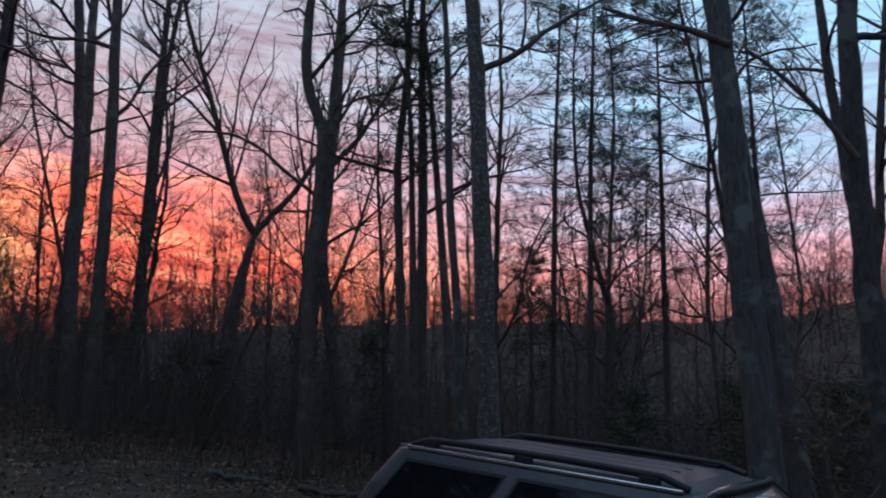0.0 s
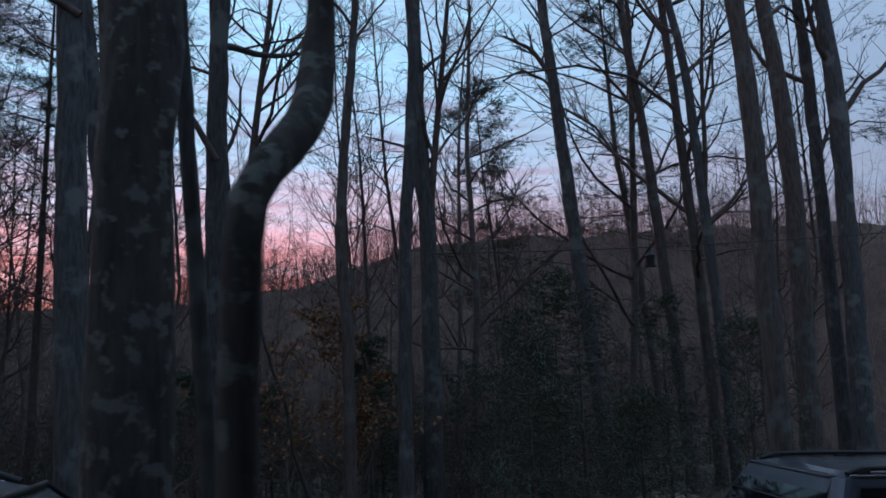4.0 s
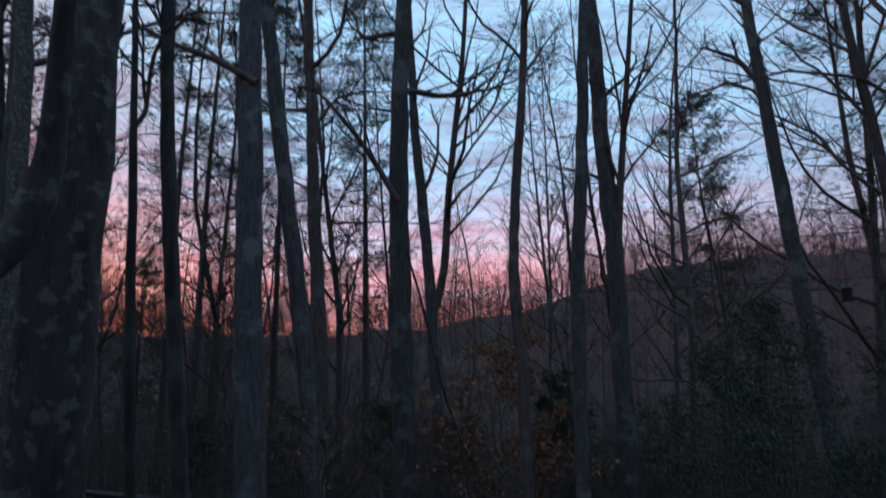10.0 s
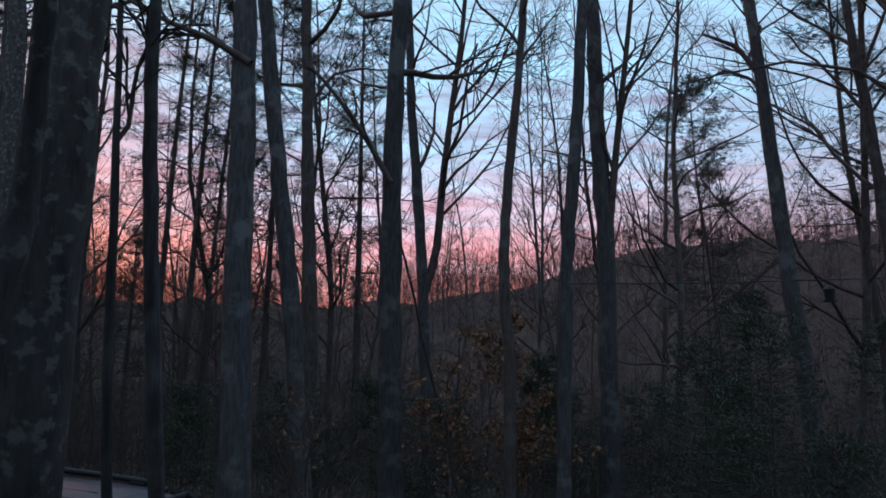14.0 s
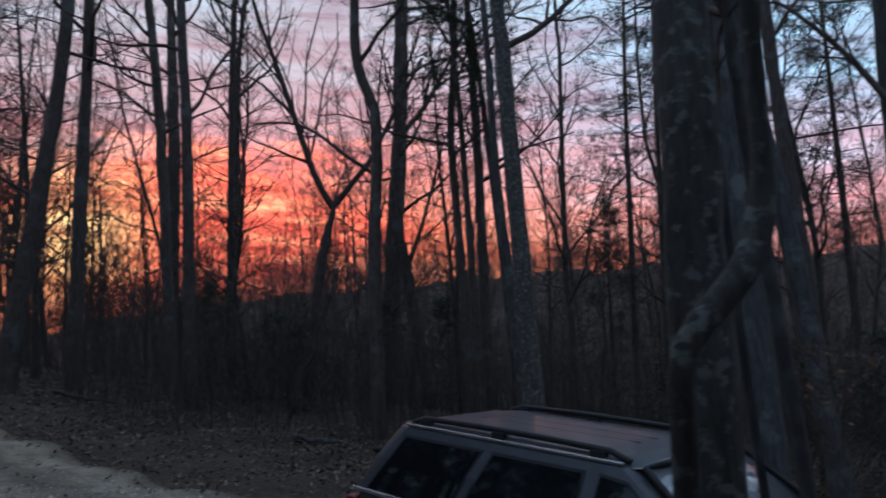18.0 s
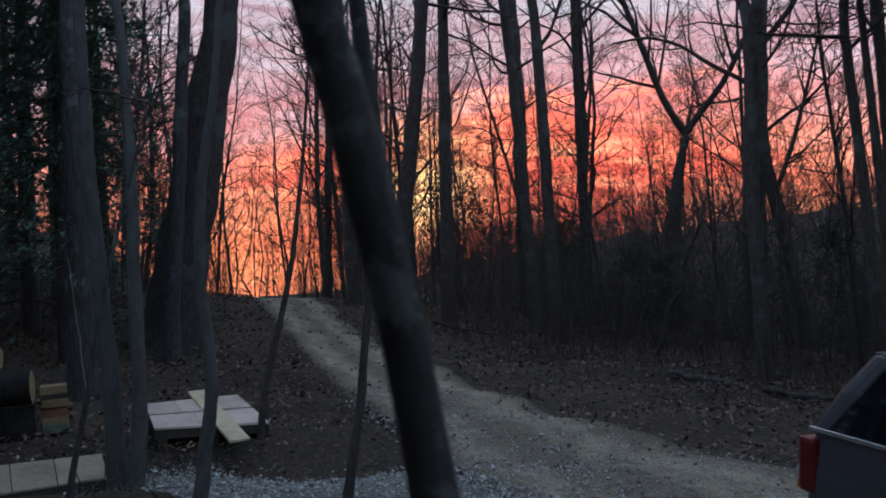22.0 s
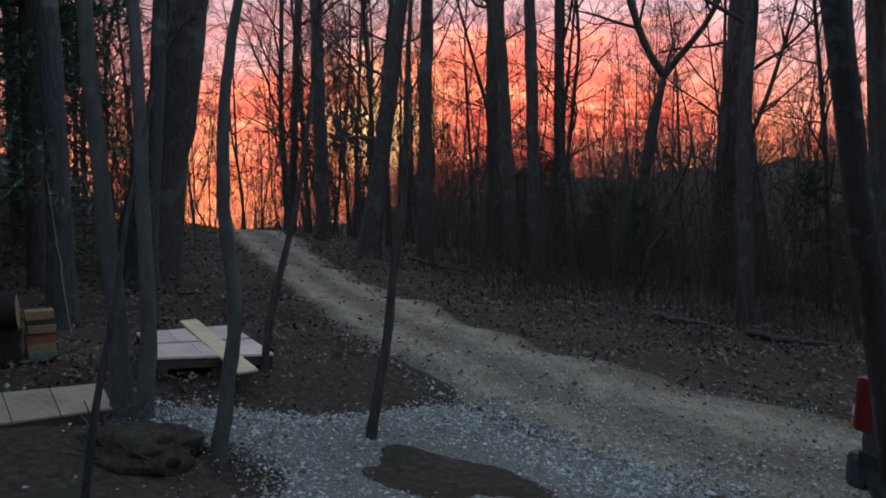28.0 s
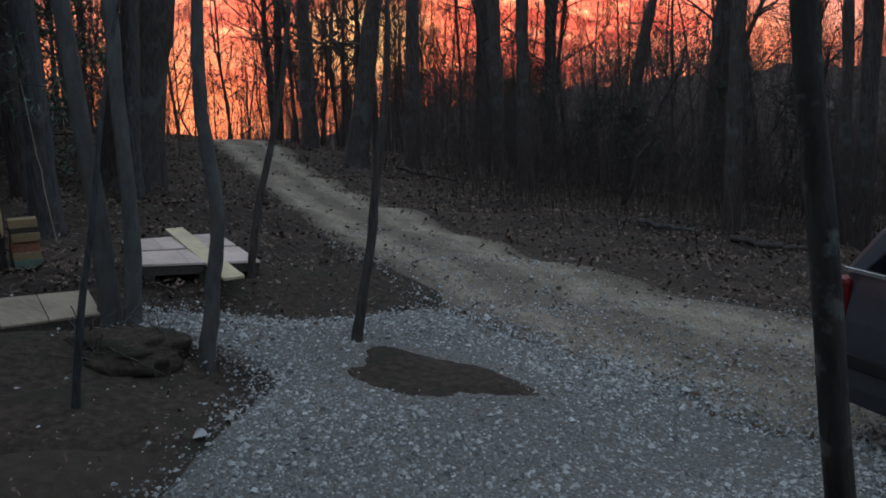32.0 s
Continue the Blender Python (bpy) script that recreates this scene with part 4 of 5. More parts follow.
hardwood(0.180, [(-10.62, 13.73, 2.29), (-10.07, 14.04, 5.83), (-9.51, 14.32, 9.86)], 20, 7, 14, 65, BARK_DARK, "dark tree leaning over the track from its far verge", flare=1.6)
hardwood(0.152, [(-9.87, 15.14, 4.25), (-9.74, 15.21, 7.32), (-9.62, 15.28, 10.16)], 19, 6, 14, 66, BARK_DARK)
hardwood(0.250, [(-12.70, 24.78, 4.55), (-12.57, 24.85, 9.45), (-12.54, 24.86, 13.81)], 22, 7, 16, 67, BARK_DARK)
hardwood(0.125, [(-8.93, 21.57, 4.32), (-8.75, 21.64, 8.18), (-8.60, 21.70, 11.74)], 19, 6, 14, 68, BARK_DARK)
# young growth round the platform
YOUNG = "young grey-barked tree growing from the bare earth bank"
hardwood(0.068, [(-5.71, 3.50, 1.50), (-5.71, 3.505, 2.21), (-5.735, 3.46, 3.06), (-5.77, 3.425, 3.87)], 9, 4.2, 12, 71, BARK_PALE, YOUNG, name="young_tree", group="young trees round the platform")
hardwood(0.056, [(-5.50, 3.53, 1.37), (-5.45, 3.59, 2.20), (-5.455, 3.58, 3.05), (-5.45, 3.605, 3.85)], 9, 4.4, 12, 72, BARK_PALE, YOUNG, name="young_tree", group="young trees round the platform")
hardwood(0.047, [(-4.62, 3.44, 1.28), (-4.54, 3.54, 2.04), (-4.50, 3.57, 2.25), (-4.55, 3.525, 3.01), (-4.53, 3.55, 3.74), (-4.43, 3.66, 4.5)], 6, 4.0, 9, 73, BARK_PALE, "crooked young stem in the crushed stone", name="young_tree", group="young trees round the platform")
hardwood(0.034, [(-5.81, 5.15, 1.47), (-5.72, 5.23, 2.14), (-5.60, 5.34, 2.67), (-5.48, 5.45, 3.31)], 5, 3.4, 8, 74, BARK_DARK, "thin dark sapling leaning beside the wooden platform", name="young_tree", group="young trees round the platform")
hardwood(0.035, [(-4.07, 4.47, 1.17), (-3.94, 4.55, 1.89), (-3.87, 4.61, 2.54), (-3.78, 4.67, 3.18)], 5, 3.4, 8, 75, BARK_DARK, "thin dark sapling on the earth island", name="young_tree", group="young trees round the platform")
hardwood(0.021, [(-4.56, 2.39, 1.39), (-4.51, 2.47, 1.95), (-4.46, 2.54, 2.30)], 3.6, 2.4, 6, 76, BARK, "thin sapling on the earth bank", name="young_tree", group="young trees round the platform")
hardwood(0.14, [(-8.76, 5.01, 2.04), (-8.74, 5.04, 2.88), (-8.74, 5.05, 3.50)], 15, 6, 10, 77, BARK, "thick pale-barked trunk under the evergreens")

# conifers
pine(0.100, [(21.82, 18.84, 4.78), (21.47, 19.21, 9.61), (21.32, 19.36, 14.08)], 16.6, 8.0, 81, 20, 3.4, label="isolated pine standing above the ridge line", tufts=40, needle=0.17, broad=0.007)
pine(0.115, [(18.16, 10.39, 3.07), (18.04, 10.59, 5.23), (17.85, 10.87, 8.05), (17.80, 10.94, 10.22)], 15, 6.0, 82, 20, 2.6, tufts=26, needle=0.16)
pine(0.120, [(3.88, 25.75, 5.35), (4.07, 25.72, 10.88), (4.31, 25.69, 14.99)], 23, 8, 83, 22, 3.4, tufts=26, needle=0.2)
pine(0.097, [(4.15, 20.75, 4.55), (4.27, 20.72, 8.47), (4.40, 20.70, 11.04)], 18, 7, 84, 22, 2.6, tufts=26, needle=0.18)
pine(0.086, [(-0.56, 13.96, 3.99), (-0.62, 13.95, 7.21), (-0.73, 13.95, 9.20)], 13, 6, 85, 20, 2.0, tufts=18, needle=0.13)
pine(0.100, [(0.07, 14.44, 3.92), (-0.22, 14.44, 7.96), (-0.44, 14.43, 10.42)], 13, 6.5, 86, 20, 2.0, tufts=18, needle=0.13)
pine(0.10, [(6.3, 21.0, 3.0), (6.4, 21.0, 9.0)], 16, 6, 87, 22, 2.6, tufts=28, needle=0.18)
pine(0.09, [(2.9, 24.4, 3.0), (2.95, 24.4, 6.0)], 8.0, 2.5, 88, 16, 1.6, tufts=22, needle=0.15, label="small pointed pine in front of the glowing sky")
pine(0.12, [(18.6, 3.2, 3.0), (18.6, 3.3, 9.0)], 17, 6, 89, 22, 2.6, tufts=26, needle=0.16)
pine(0.11, [(8.6, 19.6, 3.0), (8.6, 19.7, 9.0)], 16, 5, 90, 22, 2.4, tufts=26, needle=0.17)
for k, (hx, hy, hh, hr, h0) in enumerate([(-13.2, 5.0, 13, 2.6, 0.5), (-14.6, 8.0, 15, 2.8, 0.7), (-11.6, 2.4, 12, 2.6, 0.4), (-16.8, 6.2, 14, 2.8, 1.0), (-15.6, 3.0, 13, 2.8, 0.8), (-19.5, 9.5, 15, 3.0, 1.0), (-13.0, 6.6, 14, 2.4, 0.6), (-18.5, 4.2, 15, 3.2, 0.8), (-12.4, 0.2, 13, 2.8, 1.0), (-17.2, 10.6, 12, 2.2, 2.5), (-21.0, 7.0, 14, 3.2, 0.6), (-11.2, 4.2, 11, 1.9, 1.6), (-10.6, 5.9, 12, 1.6, 3.0), (-22.5, 10.6, 13, 2.6, 0.4), (-24.5, 8.0, 14, 2.8, 0.4), (-26.0, 12.0, 13, 2.6, 0.4)]):
    z = float(land(hx, hy))
    pine(0.13, [(hx, hy, z + 1), (hx + 0.1, hy, z + 6)], hh, h0, 100 + k, 34, hr, HEMLOCK, 36, "dense dark green hemlock with drooping boughs", 0.3, "hemlock_tree", 0.15, "dark hemlocks beside the track", broad=0.015, dense=0.6)
for k, (hx, hy, hh, hr, h0) in enumerate([(-8.9, 2.3, 9, 2.3, 2.3), (-8.0, 0.9, 9, 2.2, 2.5), (-9.9, 3.4, 10, 2.2, 1.9)]):
    z = float(land(hx, hy))
    pine(0.11, [(hx, hy, z + 1), (hx - 0.1, hy, z + 6)], hh, h0, 140 + k, 30, hr, HEMLOCK, 42, "dark green hemlock overhanging the firewood pile", 0.25, "hemlock_tree", 0.085, "dark hemlocks beside the track", broad=0.009, dense=1.0)
for k, (hx, hy, hh, hr) in enumerate([(8.6, 6.6, 3.3, 1.4), (9.8, 6.6, 3.9, 1.6), (10.8, 7.8, 4.2, 1.5), (12.2, 6.6, 3.8, 1.4), (7.9, 9.2, 3.0, 1.0), (11.4, 4.8, 3.2, 1.3), (-1.6, 17.5, 3.0, 1.2), (-3.4, 18.4, 2.8, 1.1), (4.4, 10.8, 2.2, 1.3), (5.9, 11.0, 2.4, 1.4), (8.6, 9.8, 2.5, 1.4), (10.0, 9.2, 2.7, 1.4), (3.0, 11.8, 2.0, 1.2), (9.4, 5.4, 2.2, 1.3), (11.6, 8.9, 2.8, 1.4), (7.0, 10.6, 2.2, 1.3), (-7.6, 17.2, 2.6, 1.3), (-6.2, 17.8, 2.2, 1.2), (-9.0, 18.6, 2.4, 1.2), (-5.0, 16.9, 2.0, 1.1)]):
    z = float(land(hx, hy))
    pine(0.03, [(hx, hy, z + 0.3), (hx, hy, z + 1.5)], hh, 0.3, 120 + k, 18, hr, NEEDLE, 22, "young dark green hemlock in the undergrowth", 0.1, "hemlock_sapling", 0.06, "young hemlocks in the undergrowth", broad=0.006, dense=1.0)


def beech(seen, height, seed, leaves):
    """A sapling that keeps its dry leaves."""
    ob = hardwood(0.022, seen, height, 0.7, 18, seed, BARK_PALE, "young beech holding dry orange-brown leaves", twiggy=(5, 3), name="beech_sapling", group="young beeches", reach=0.52, flare=1.1)
    rng = np.random.default_rng(seed + 1)
    tips = np.concatenate([[v.co for v in c.data.vertices] for c in ob.children[1:]])
    pick = tips[rng.integers(0, len(tips), leaves)] + rng.normal(0, 0.03, (leaves, 3))
    a = rng.normal(0, 1, (leaves, 3))
    a[:, 2] -= 0.6
    a /= np.linalg.norm(a, axis=1)[:, None]
    b = np.cross(a, rng.normal(0, 1, (leaves, 3)))
    b /= np.linalg.norm(b, axis=1)[:, None]
    s = rng.uniform(0.022, 0.044, (leaves, 1))
    v = np.stack([pick, pick + a * s + b * s * 0.5, pick + a * s * 2.2, pick + a * s - b * s * 0.5], 1)
    sheet("leaves", v.reshape(-1, 3), np.arange(leaves * 4).reshape(-1, 4), BEECH, ob)
    return ob


beech([(6.78, 8.1, 0.9), (6.72, 8.1, 1.9)], 3.1, 131, 2400)
beech([(5.9, 8.3, 0.6), (5.85, 8.3, 1.2)], 2.5, 132, 700)
beech([(3.6, 6.9, 0.5), (3.6, 6.95, 1.2)], 2.2, 133, 60)


def woods_behind():
    """Slimmer trees filling the wood, copies of a few grown stems."""
    rng = np.random.default_rng(40)
    bases = []
    for k in range(7):
        h = 11 + 1.2 * k
        lx, ly = -14.0 + 4.4 * k, 33.0 + (k % 3) * 2.5
        z = float(land(lx, ly))
        wob = rng.normal(0, 0.25, (3, 2))
        bases.append(hardwood(0.035 + 0.009 * k, [(lx, ly, z + 1.2), (lx + wob[0, 0], ly + wob[0, 1], z + 4), (lx + wob[1, 0], ly + wob[1, 1], z + 8)], h, 2.4, 30, 200 + k, BARK_DARK, "slim bare tree in the thick of the wood", reach=0.24, twiggy=(7, 4), group="slim trees deep in the wood", sides=7, whole=True))
    placed = 0
    while placed < 124:
        a, r = radians(rng.uniform(-62, 72)), rng.uniform(17, 46)
        x, y = r * math.sin(a), r * math.cos(a)
        if placed > 85:
            a, r = radians(rng.uniform(-58, -32)), rng.uniform(25, 52)
            x, y = r * math.sin(a), r * math.cos(a)
        track = np.interp(x, (-26, -19, -14.6, -10.5, -8.3, -6.2, -4.5, -3), (24.5, 18.5, 14.5, 11.2, 9.6, 8.6, 7.6, 7.0))
        if x < -3 and (abs(y - track) < 2.3 or (y < track and x > -9)):
            continue
        m = pose(x, y, float(land(x, y)) - 0.1, rng.normal(0, 2.5), rng.normal(0, 2.5), rng.uniform(0, 360)) @ Matrix.Scale(rng.uniform(0.75, 1.25), 4)
        copy_thing(bases[rng.integers(0, 7)], m)
        placed += 1
    # slim leaning stems over the track, and the woods that top the ridge
    for n, lo, hi, near, far, small, lean in ((44, -54, -30, 24, 44, 0.55, 6), (20, -30, -4, 20, 40, 0.6, 5), (34, -34, 34, 50, 74, 0.8, 3), (26, 34, 66, 40, 62, 0.45, 3)):
        placed = 0
        while placed < n:
            a, r = radians(rng.uniform(lo, hi)), rng.uniform(near, far)
            x, y = r * math.sin(a), r * math.cos(a)
            track = np.interp(x, (-26, -19, -14.6, -10.5), (24.5, 18.5, 14.5, 11.2))
            if x < -10 and abs(y - track) < 2.3:
                continue
            m = pose(x, y, float(land(x, y)) - 0.1, rng.normal(0, lean), rng.normal(0, lean), rng.uniform(0, 360)) @ Matrix.Scale(small * rng.uniform(0.8, 1.25), 4)
            copy_thing(bases[rng.integers(0, 7)], m)
            placed += 1


woods_behind()


def bushy_saplings():
    """Fine-twigged young trees between the trunks, copies of a few grown ones."""
    rng = np.random.default_rng(52)
    bases = []
    for k in range(6):
        lx, ly = -9.0 + 4.7 * k, 27.0 + (k % 3) * 3.1
        z, wob = float(land(lx, ly)), rng.normal(0, 0.2, (2, 2))
        bases.append(hardwood(0.020 + 0.005 * k, [(lx, ly, z + 0.8), (lx + wob[0, 0], ly + wob[0, 1], z + 2.2), (lx + wob[1, 0], ly + wob[1, 1], z + 4)], 5.2 + 0.8 * k, 1.2, 18, 300 + k, BARK_DARK, "bushy bare sapling with fine upright twigs", reach=0.34, twiggy=(7, 3), spread=0.75, group="bushy saplings in the wood", sides=6, whole=True, name="sapling"))
    for n, lo, hi, near, far in ((32, -58, -38, 24, 56), (10, -38, -12, 26, 50), (42, -12, 66, 19, 44), (70, -26, 68, 66, 79)):
        placed = 0
        while placed < n:
            a, r = radians(rng.uniform(lo, hi)), rng.uniform(near, far)
            x, y = r * math.sin(a), r * math.cos(a)
            track = np.interp(x, (-26, -19, -14.6, -10.5, -8.3, -6.2, -4.5, -3), (24.5, 18.5, 14.5, 11.2, 9.6, 8.6, 7.6, 7.0))
            if x < -3 and abs(y - track) < 2.0:
                continue
            m = pose(x, y, float(land(x, y)) - 0.05, rng.normal(0, 4), rng.normal(0, 4), rng.uniform(0, 360)) @ Matrix.Scale(rng.uniform(0.7, 1.3), 4)
            copy_thing(bases[rng.integers(0, 6)], m)
            placed += 1


bushy_saplings()


def thicket(name, count, near, far, low, high, thick, seed, label, wide=(-70, 80), mat=None, side=2):
    """Countless thin stems with a few side shoots, as one mesh."""
    rng = np.random.default_rng(seed)
    t = Tubes()
    made = 0
    while made < count:
        a, r = radians(rng.uniform(*wide)), math.sqrt(rng.uniform(near ** 2, far ** 2))
        x, y = r * math.sin(a), r * math.cos(a)
        track = np.interp(x, (-26, -19, -14.6, -10.5, -8.3, -6.2, -4.5, -3, 2, 8), (24.5, 18.5, 14.5, 11.2, 9.6, 8.6, 7.6, 7.0, 6.4, 6.0))
        if y < track + (2.9 if x < 3 else 2.0) and (x > -12 or y > track - 2.4) and y < 30:
            continue
        z = float(land(x, y))
        h = rng.uniform(low, high)
        p = wander(rng, (x, y, z - 0.05), (rng.normal(0, 0.14), rng.normal(0, 0.14), 1), h, 4, 0.1)
        rad = np.linspace(thick * rng.uniform(0.6, 1.4), thick * 0.2, 5)
        t.add(p, rad, 3)
        for _ in range(side):
            i = rng.integers(1, 4)
            d = (rng.normal(0, 0.7), rng.normal(0, 0.7), rng.uniform(0.2, 0.9))
            t.add(wander(rng, p[i], d, h * rng.uniform(0.2, 0.5), 2, 0.15), np.linspace(thick * 0.45, thick * 0.15, 3), 3)
        made += 1
    tagged(t.build(name, mat or TWIG, None), label, "undergrowth", kind="stuff")


thicket("undergrowth", 5200, 12.0, 44, 0.8, 4.2, 0.009, 61, "tangled bare undergrowth and brush between the trees", side=4)
thicket("far_woods", 1300, 38, 88, 4, 8.5, 0.024, 62, "bare woods covering the ridge beyond the hollow", side=5, mat=HAZED_TWIG)
thicket("ridge_brush", 4600, 42, 86, 2.0, 5, 0.026, 63, "brush covering the ridge beyond the hollow", side=4, mat=HAZED_TWIG)
thicket("crest_woods", 3000, 66, 80, 1.5, 5.5, 0.022, 64, "bare saplings along the crest of the ridge", side=5, mat=HAZED_TWIG, wide=(-44, 72))
thicket("brush", 3000, 13.5, 23, 1.0, 3.0, 0.006, 65, "dense dark brush at the foot of the wood", side=6, wide=(-34, 62))
thicket("sapling_growth", 250, 20, 50, 5, 11, 0.013, 66, "slim bare saplings among the trees over the track", side=10, wide=(-57, -18))
thicket("sapling_growth", 380, 17, 45, 4, 9, 0.013, 67, "slim bare saplings down the slope", side=9, wide=(-18, 66))


# ---- vehicles ----
def lerp(a, b, t):
    return tuple(p + (q - p) * t for p, q in zip(a, b))


def loft(rings, cap=True):
    bm = bmesh.new()
    rows = [[bm.verts.new(p) for p in ring] for ring in rings]
    n = len(rows[0])
    for a, b in zip(rows, rows[1:]):
        for i in range(n):
            bm.faces.new((a[i], a[(i + 1) % n], b[(i + 1) % n], b[i]))
    if cap:
        bm.faces.new(rows[0])
        bm.faces.new(rows[-1])
    return bm


def wheel(car, x, y):
    bm = bmesh.new()
    bmesh.ops.create_cone(bm, cap_ends=True, segments=32, radius1=0.36, radius2=0.36, depth=0.24, matrix=pose(x, y, 0.36, 90))
    bmesh.ops.bevel(bm, geom=[e for e in bm.edges if e.calc_face_angle(0) > 1], offset=0.04, segments=3, affect="EDGES")
    tyre = part("wheel", bm, TYRE, car, smooth=True)
    bm = bmesh.new()
    s = -1 if y < 0 else 1
    bmesh.ops.create_cone(bm, cap_ends=True, segments=28, radius1=0.215, radius2=0.19, depth=0.03, matrix=pose(x, y + s * 0.122, 0.36, 90 * -s))
    part("rim", bm, CHROME, tyre)
    bm = bmesh.new()
    bmesh.ops.create_cone(bm, cap_ends=True, segments=16, radius1=0.06, radius2=0.05, depth=0.03, matrix=pose(x, y + s * 0.14, 0.36, 90))
    part("hub_cap", bm, TRIM, tyre)


def suv(label, body_paint, at, size):
    car = tagged(new("suv"), label, "car", "parked vehicles")
    W = 0.90

    def section(x0, x1, w, z, r=0.12):
        # a rounded plan outline at one height
        pts = []
        for cx, cy, a0 in ((x1 - r, w - r, 0), (x0 + r, w - r, 90), (x0 + r, -w + r, 180), (x1 - r, -w + r, 270)):
            for k in range(5):
                a = radians(a0 + k * 22.5)
                pts.append((cx + r * math.cos(a), cy + r * math.sin(a), z))
        return pts

    body = loft([section(0.08, 4.64, W - 0.05, 0.28), section(0.03, 4.76, W, 0.40), section(0.0, 4.78, W + 0.01, 0.66), section(0.01, 4.70, W + 0.01, 0.80), section(0.02, 4.40, W - 0.01, 0.97), section(0.03, 3.10, W - 0.03, 1.105)])
    body_ob = part("body", body, body_paint, car, smooth=False)
    # bonnet, a little higher than the wings
    part("bonnet", loft([section(3.1, 4.45, 0.74, 0.95, 0.15), section(3.1, 4.36, 0.72, 1.0, 0.15), section(3.1, 3.8, 0.62, 1.085, 0.15)]), body_paint, car, smooth=True)
    belt, mid, eave, crown = (0.02, 3.08, 0.875, 1.10), (0.14, 2.72, 0.79, 1.345), (0.27, 2.36, 0.675, 1.565), (0.46, 2.20, 0.60, 1.608)
    cabin = loft([section(*belt[:3], belt[3], 0.10), section(*mid[:3], mid[3], 0.11), section(*eave[:3], eave[3], 0.13), section(*crown[:3], crown[3], 0.16), section(0.76, 1.98, 0.33, 1.628, 0.16)])
    part("cabin", cabin, body_paint, car, smooth=False)

    def side_point(x, z, s, out=0.012):
        # a place on the flank of the cabin
        if z < mid[3]:
            t = (z - belt[3]) / (mid[3] - belt[3])
            w = belt[2] + (mid[2] - belt[2]) * t
        else:
            t = (z - mid[3]) / (eave[3] - mid[3])
            w = mid[2] + (eave[2] - mid[2]) * t
        return (x, s * (w + out), z)

    def pane(name, outline, s, mat, grow=0.0, parent=None, out=0.012):
        bm = bmesh.new()
        outer = [bm.verts.new(side_point(x, z, s, out)) for x, z in outline]
        inner = [bm.verts.new(side_point(x, z, s, out - 0.016)) for x, z in outline]
        bm.faces.new((outer[0], outer[1], outer[2], outer[5]))
        bm.faces.new((outer[5], outer[2], outer[3], outer[4]))
        for i in range(len(outer)):
            j = (i + 1) % len(outer)
            bm.faces.new((outer[i], outer[j], inner[j], inner[i]))
        return part(name, bm, mat, parent or car)

    for s in (-1, 1):
        for outline in ([(0.20, 1.125), (1.0, 1.125), (1.08, 1.30), (1.16, 1.50), (0.44, 1.50), (0.32, 1.30)], [(1.12, 1.125), (1.98, 1.125), (1.99, 1.30), (1.98, 1.50), (1.29, 1.50), (1.20, 1.30)], [(2.10, 1.125), (2.84, 1.125), (2.58, 1.30), (2.30, 1.485), (2.12, 1.50), (2.11, 1.30)]):
            cx, cz = sum(p[0] for p in outline) / len(outline), sum(p[1] for p in outline) / len(outline)
            seal = [(cx + (x - cx) * 1.06, cz + (z - cz) * 1.09) for x, z in outline]
            rubber = pane("window_seal", seal, s, TRIM, out=0.006)
            pane("side_window", outline, s, GLASS, parent=rubber)
        for x in (1.08, 2.16):
            part("door_gap", box((0.012, 0.01, 0.62), (x, s * (W + 0.008), 0.70)), TRIM, car)
        for x in (1.9, 2.78):
            part("door_handle", box((0.18, 0.03, 0.035), (x, s * (W + 0.018), 0.95), 0.01), TRIM, car)
        part("side_moulding", box((4.3, 0.03, 0.09), (2.2, s * (W + 0.012), 0.56), 0.012), TRIM, car)
        part("beltline_trim", box((3.1, 0.03, 0.028), (1.60, s * 0.882, 1.105), 0.008), CHROME, car, "pale beltline moulding")
        # roof rail on feet
        rail = Tubes()
        xs = np.linspace(0.40, 2.26, 14)
        rail.add(np.stack([xs, np.full(14, s * 0.61), 1.633 + 0.014 * np.sin((xs - 0.40) / 1.86 * np.pi) - 0.04 * (np.abs(xs - 1.33) > 0.88)], -1), np.full(14, 0.021), 8)
        rail_ob = rail.build("roof_rail", TRIM, car, label="black roof rail")
        for x in (0.55, 1.25, 2.04):
            part("rail_foot", box((0.12, 0.045, 0.06), (x, s * 0.61, 1.606), 0.012), TRIM, rail_ob)
        lamp = part("tail_light", box((0.14, 0.15, 0.34), (0.055, s * 0.845, 0.88), 0.03), RED_LENS, car, "red tail light")
        part("reversing_lens", box((0.03, 0.13, 0.07), (-0.012, s * 0.845, 0.83), 0.01), CLEAR_LENS, lamp)
        part("indicator_lens", box((0.03, 0.13, 0.06), (-0.012, s * 0.845, 0.75), 0.01), AMBER_LENS, lamp)
        part("headlight", box((0.12, 0.36, 0.17), (4.67, s * 0.66, 0.78), 0.04), CLEAR_LENS, car)
        mirror = part("wing_mirror", box((0.12, 0.20, 0.15), (2.70, s * 0.99, 1.17), 0.04), TRIM, car)
        part("mirror_glass", box((0.006, 0.16, 0.11), (2.635, s * 0.99, 1.17)), CHROME, mirror)
        for x in (0.92, 3.62):
            # flat dark disc put in for the shade inside the wheel arch
            bm = bmesh.new()
            bmesh.ops.create_cone(bm, cap_ends=True, segments=28, radius1=0.43, radius2=0.43, depth=0.02, matrix=pose(x, s * (W + 0.0), 0.40, 90))
            part("wheel_arch", bm, TRIM, car)
            wheel(car, x, s * (W - 0.08))

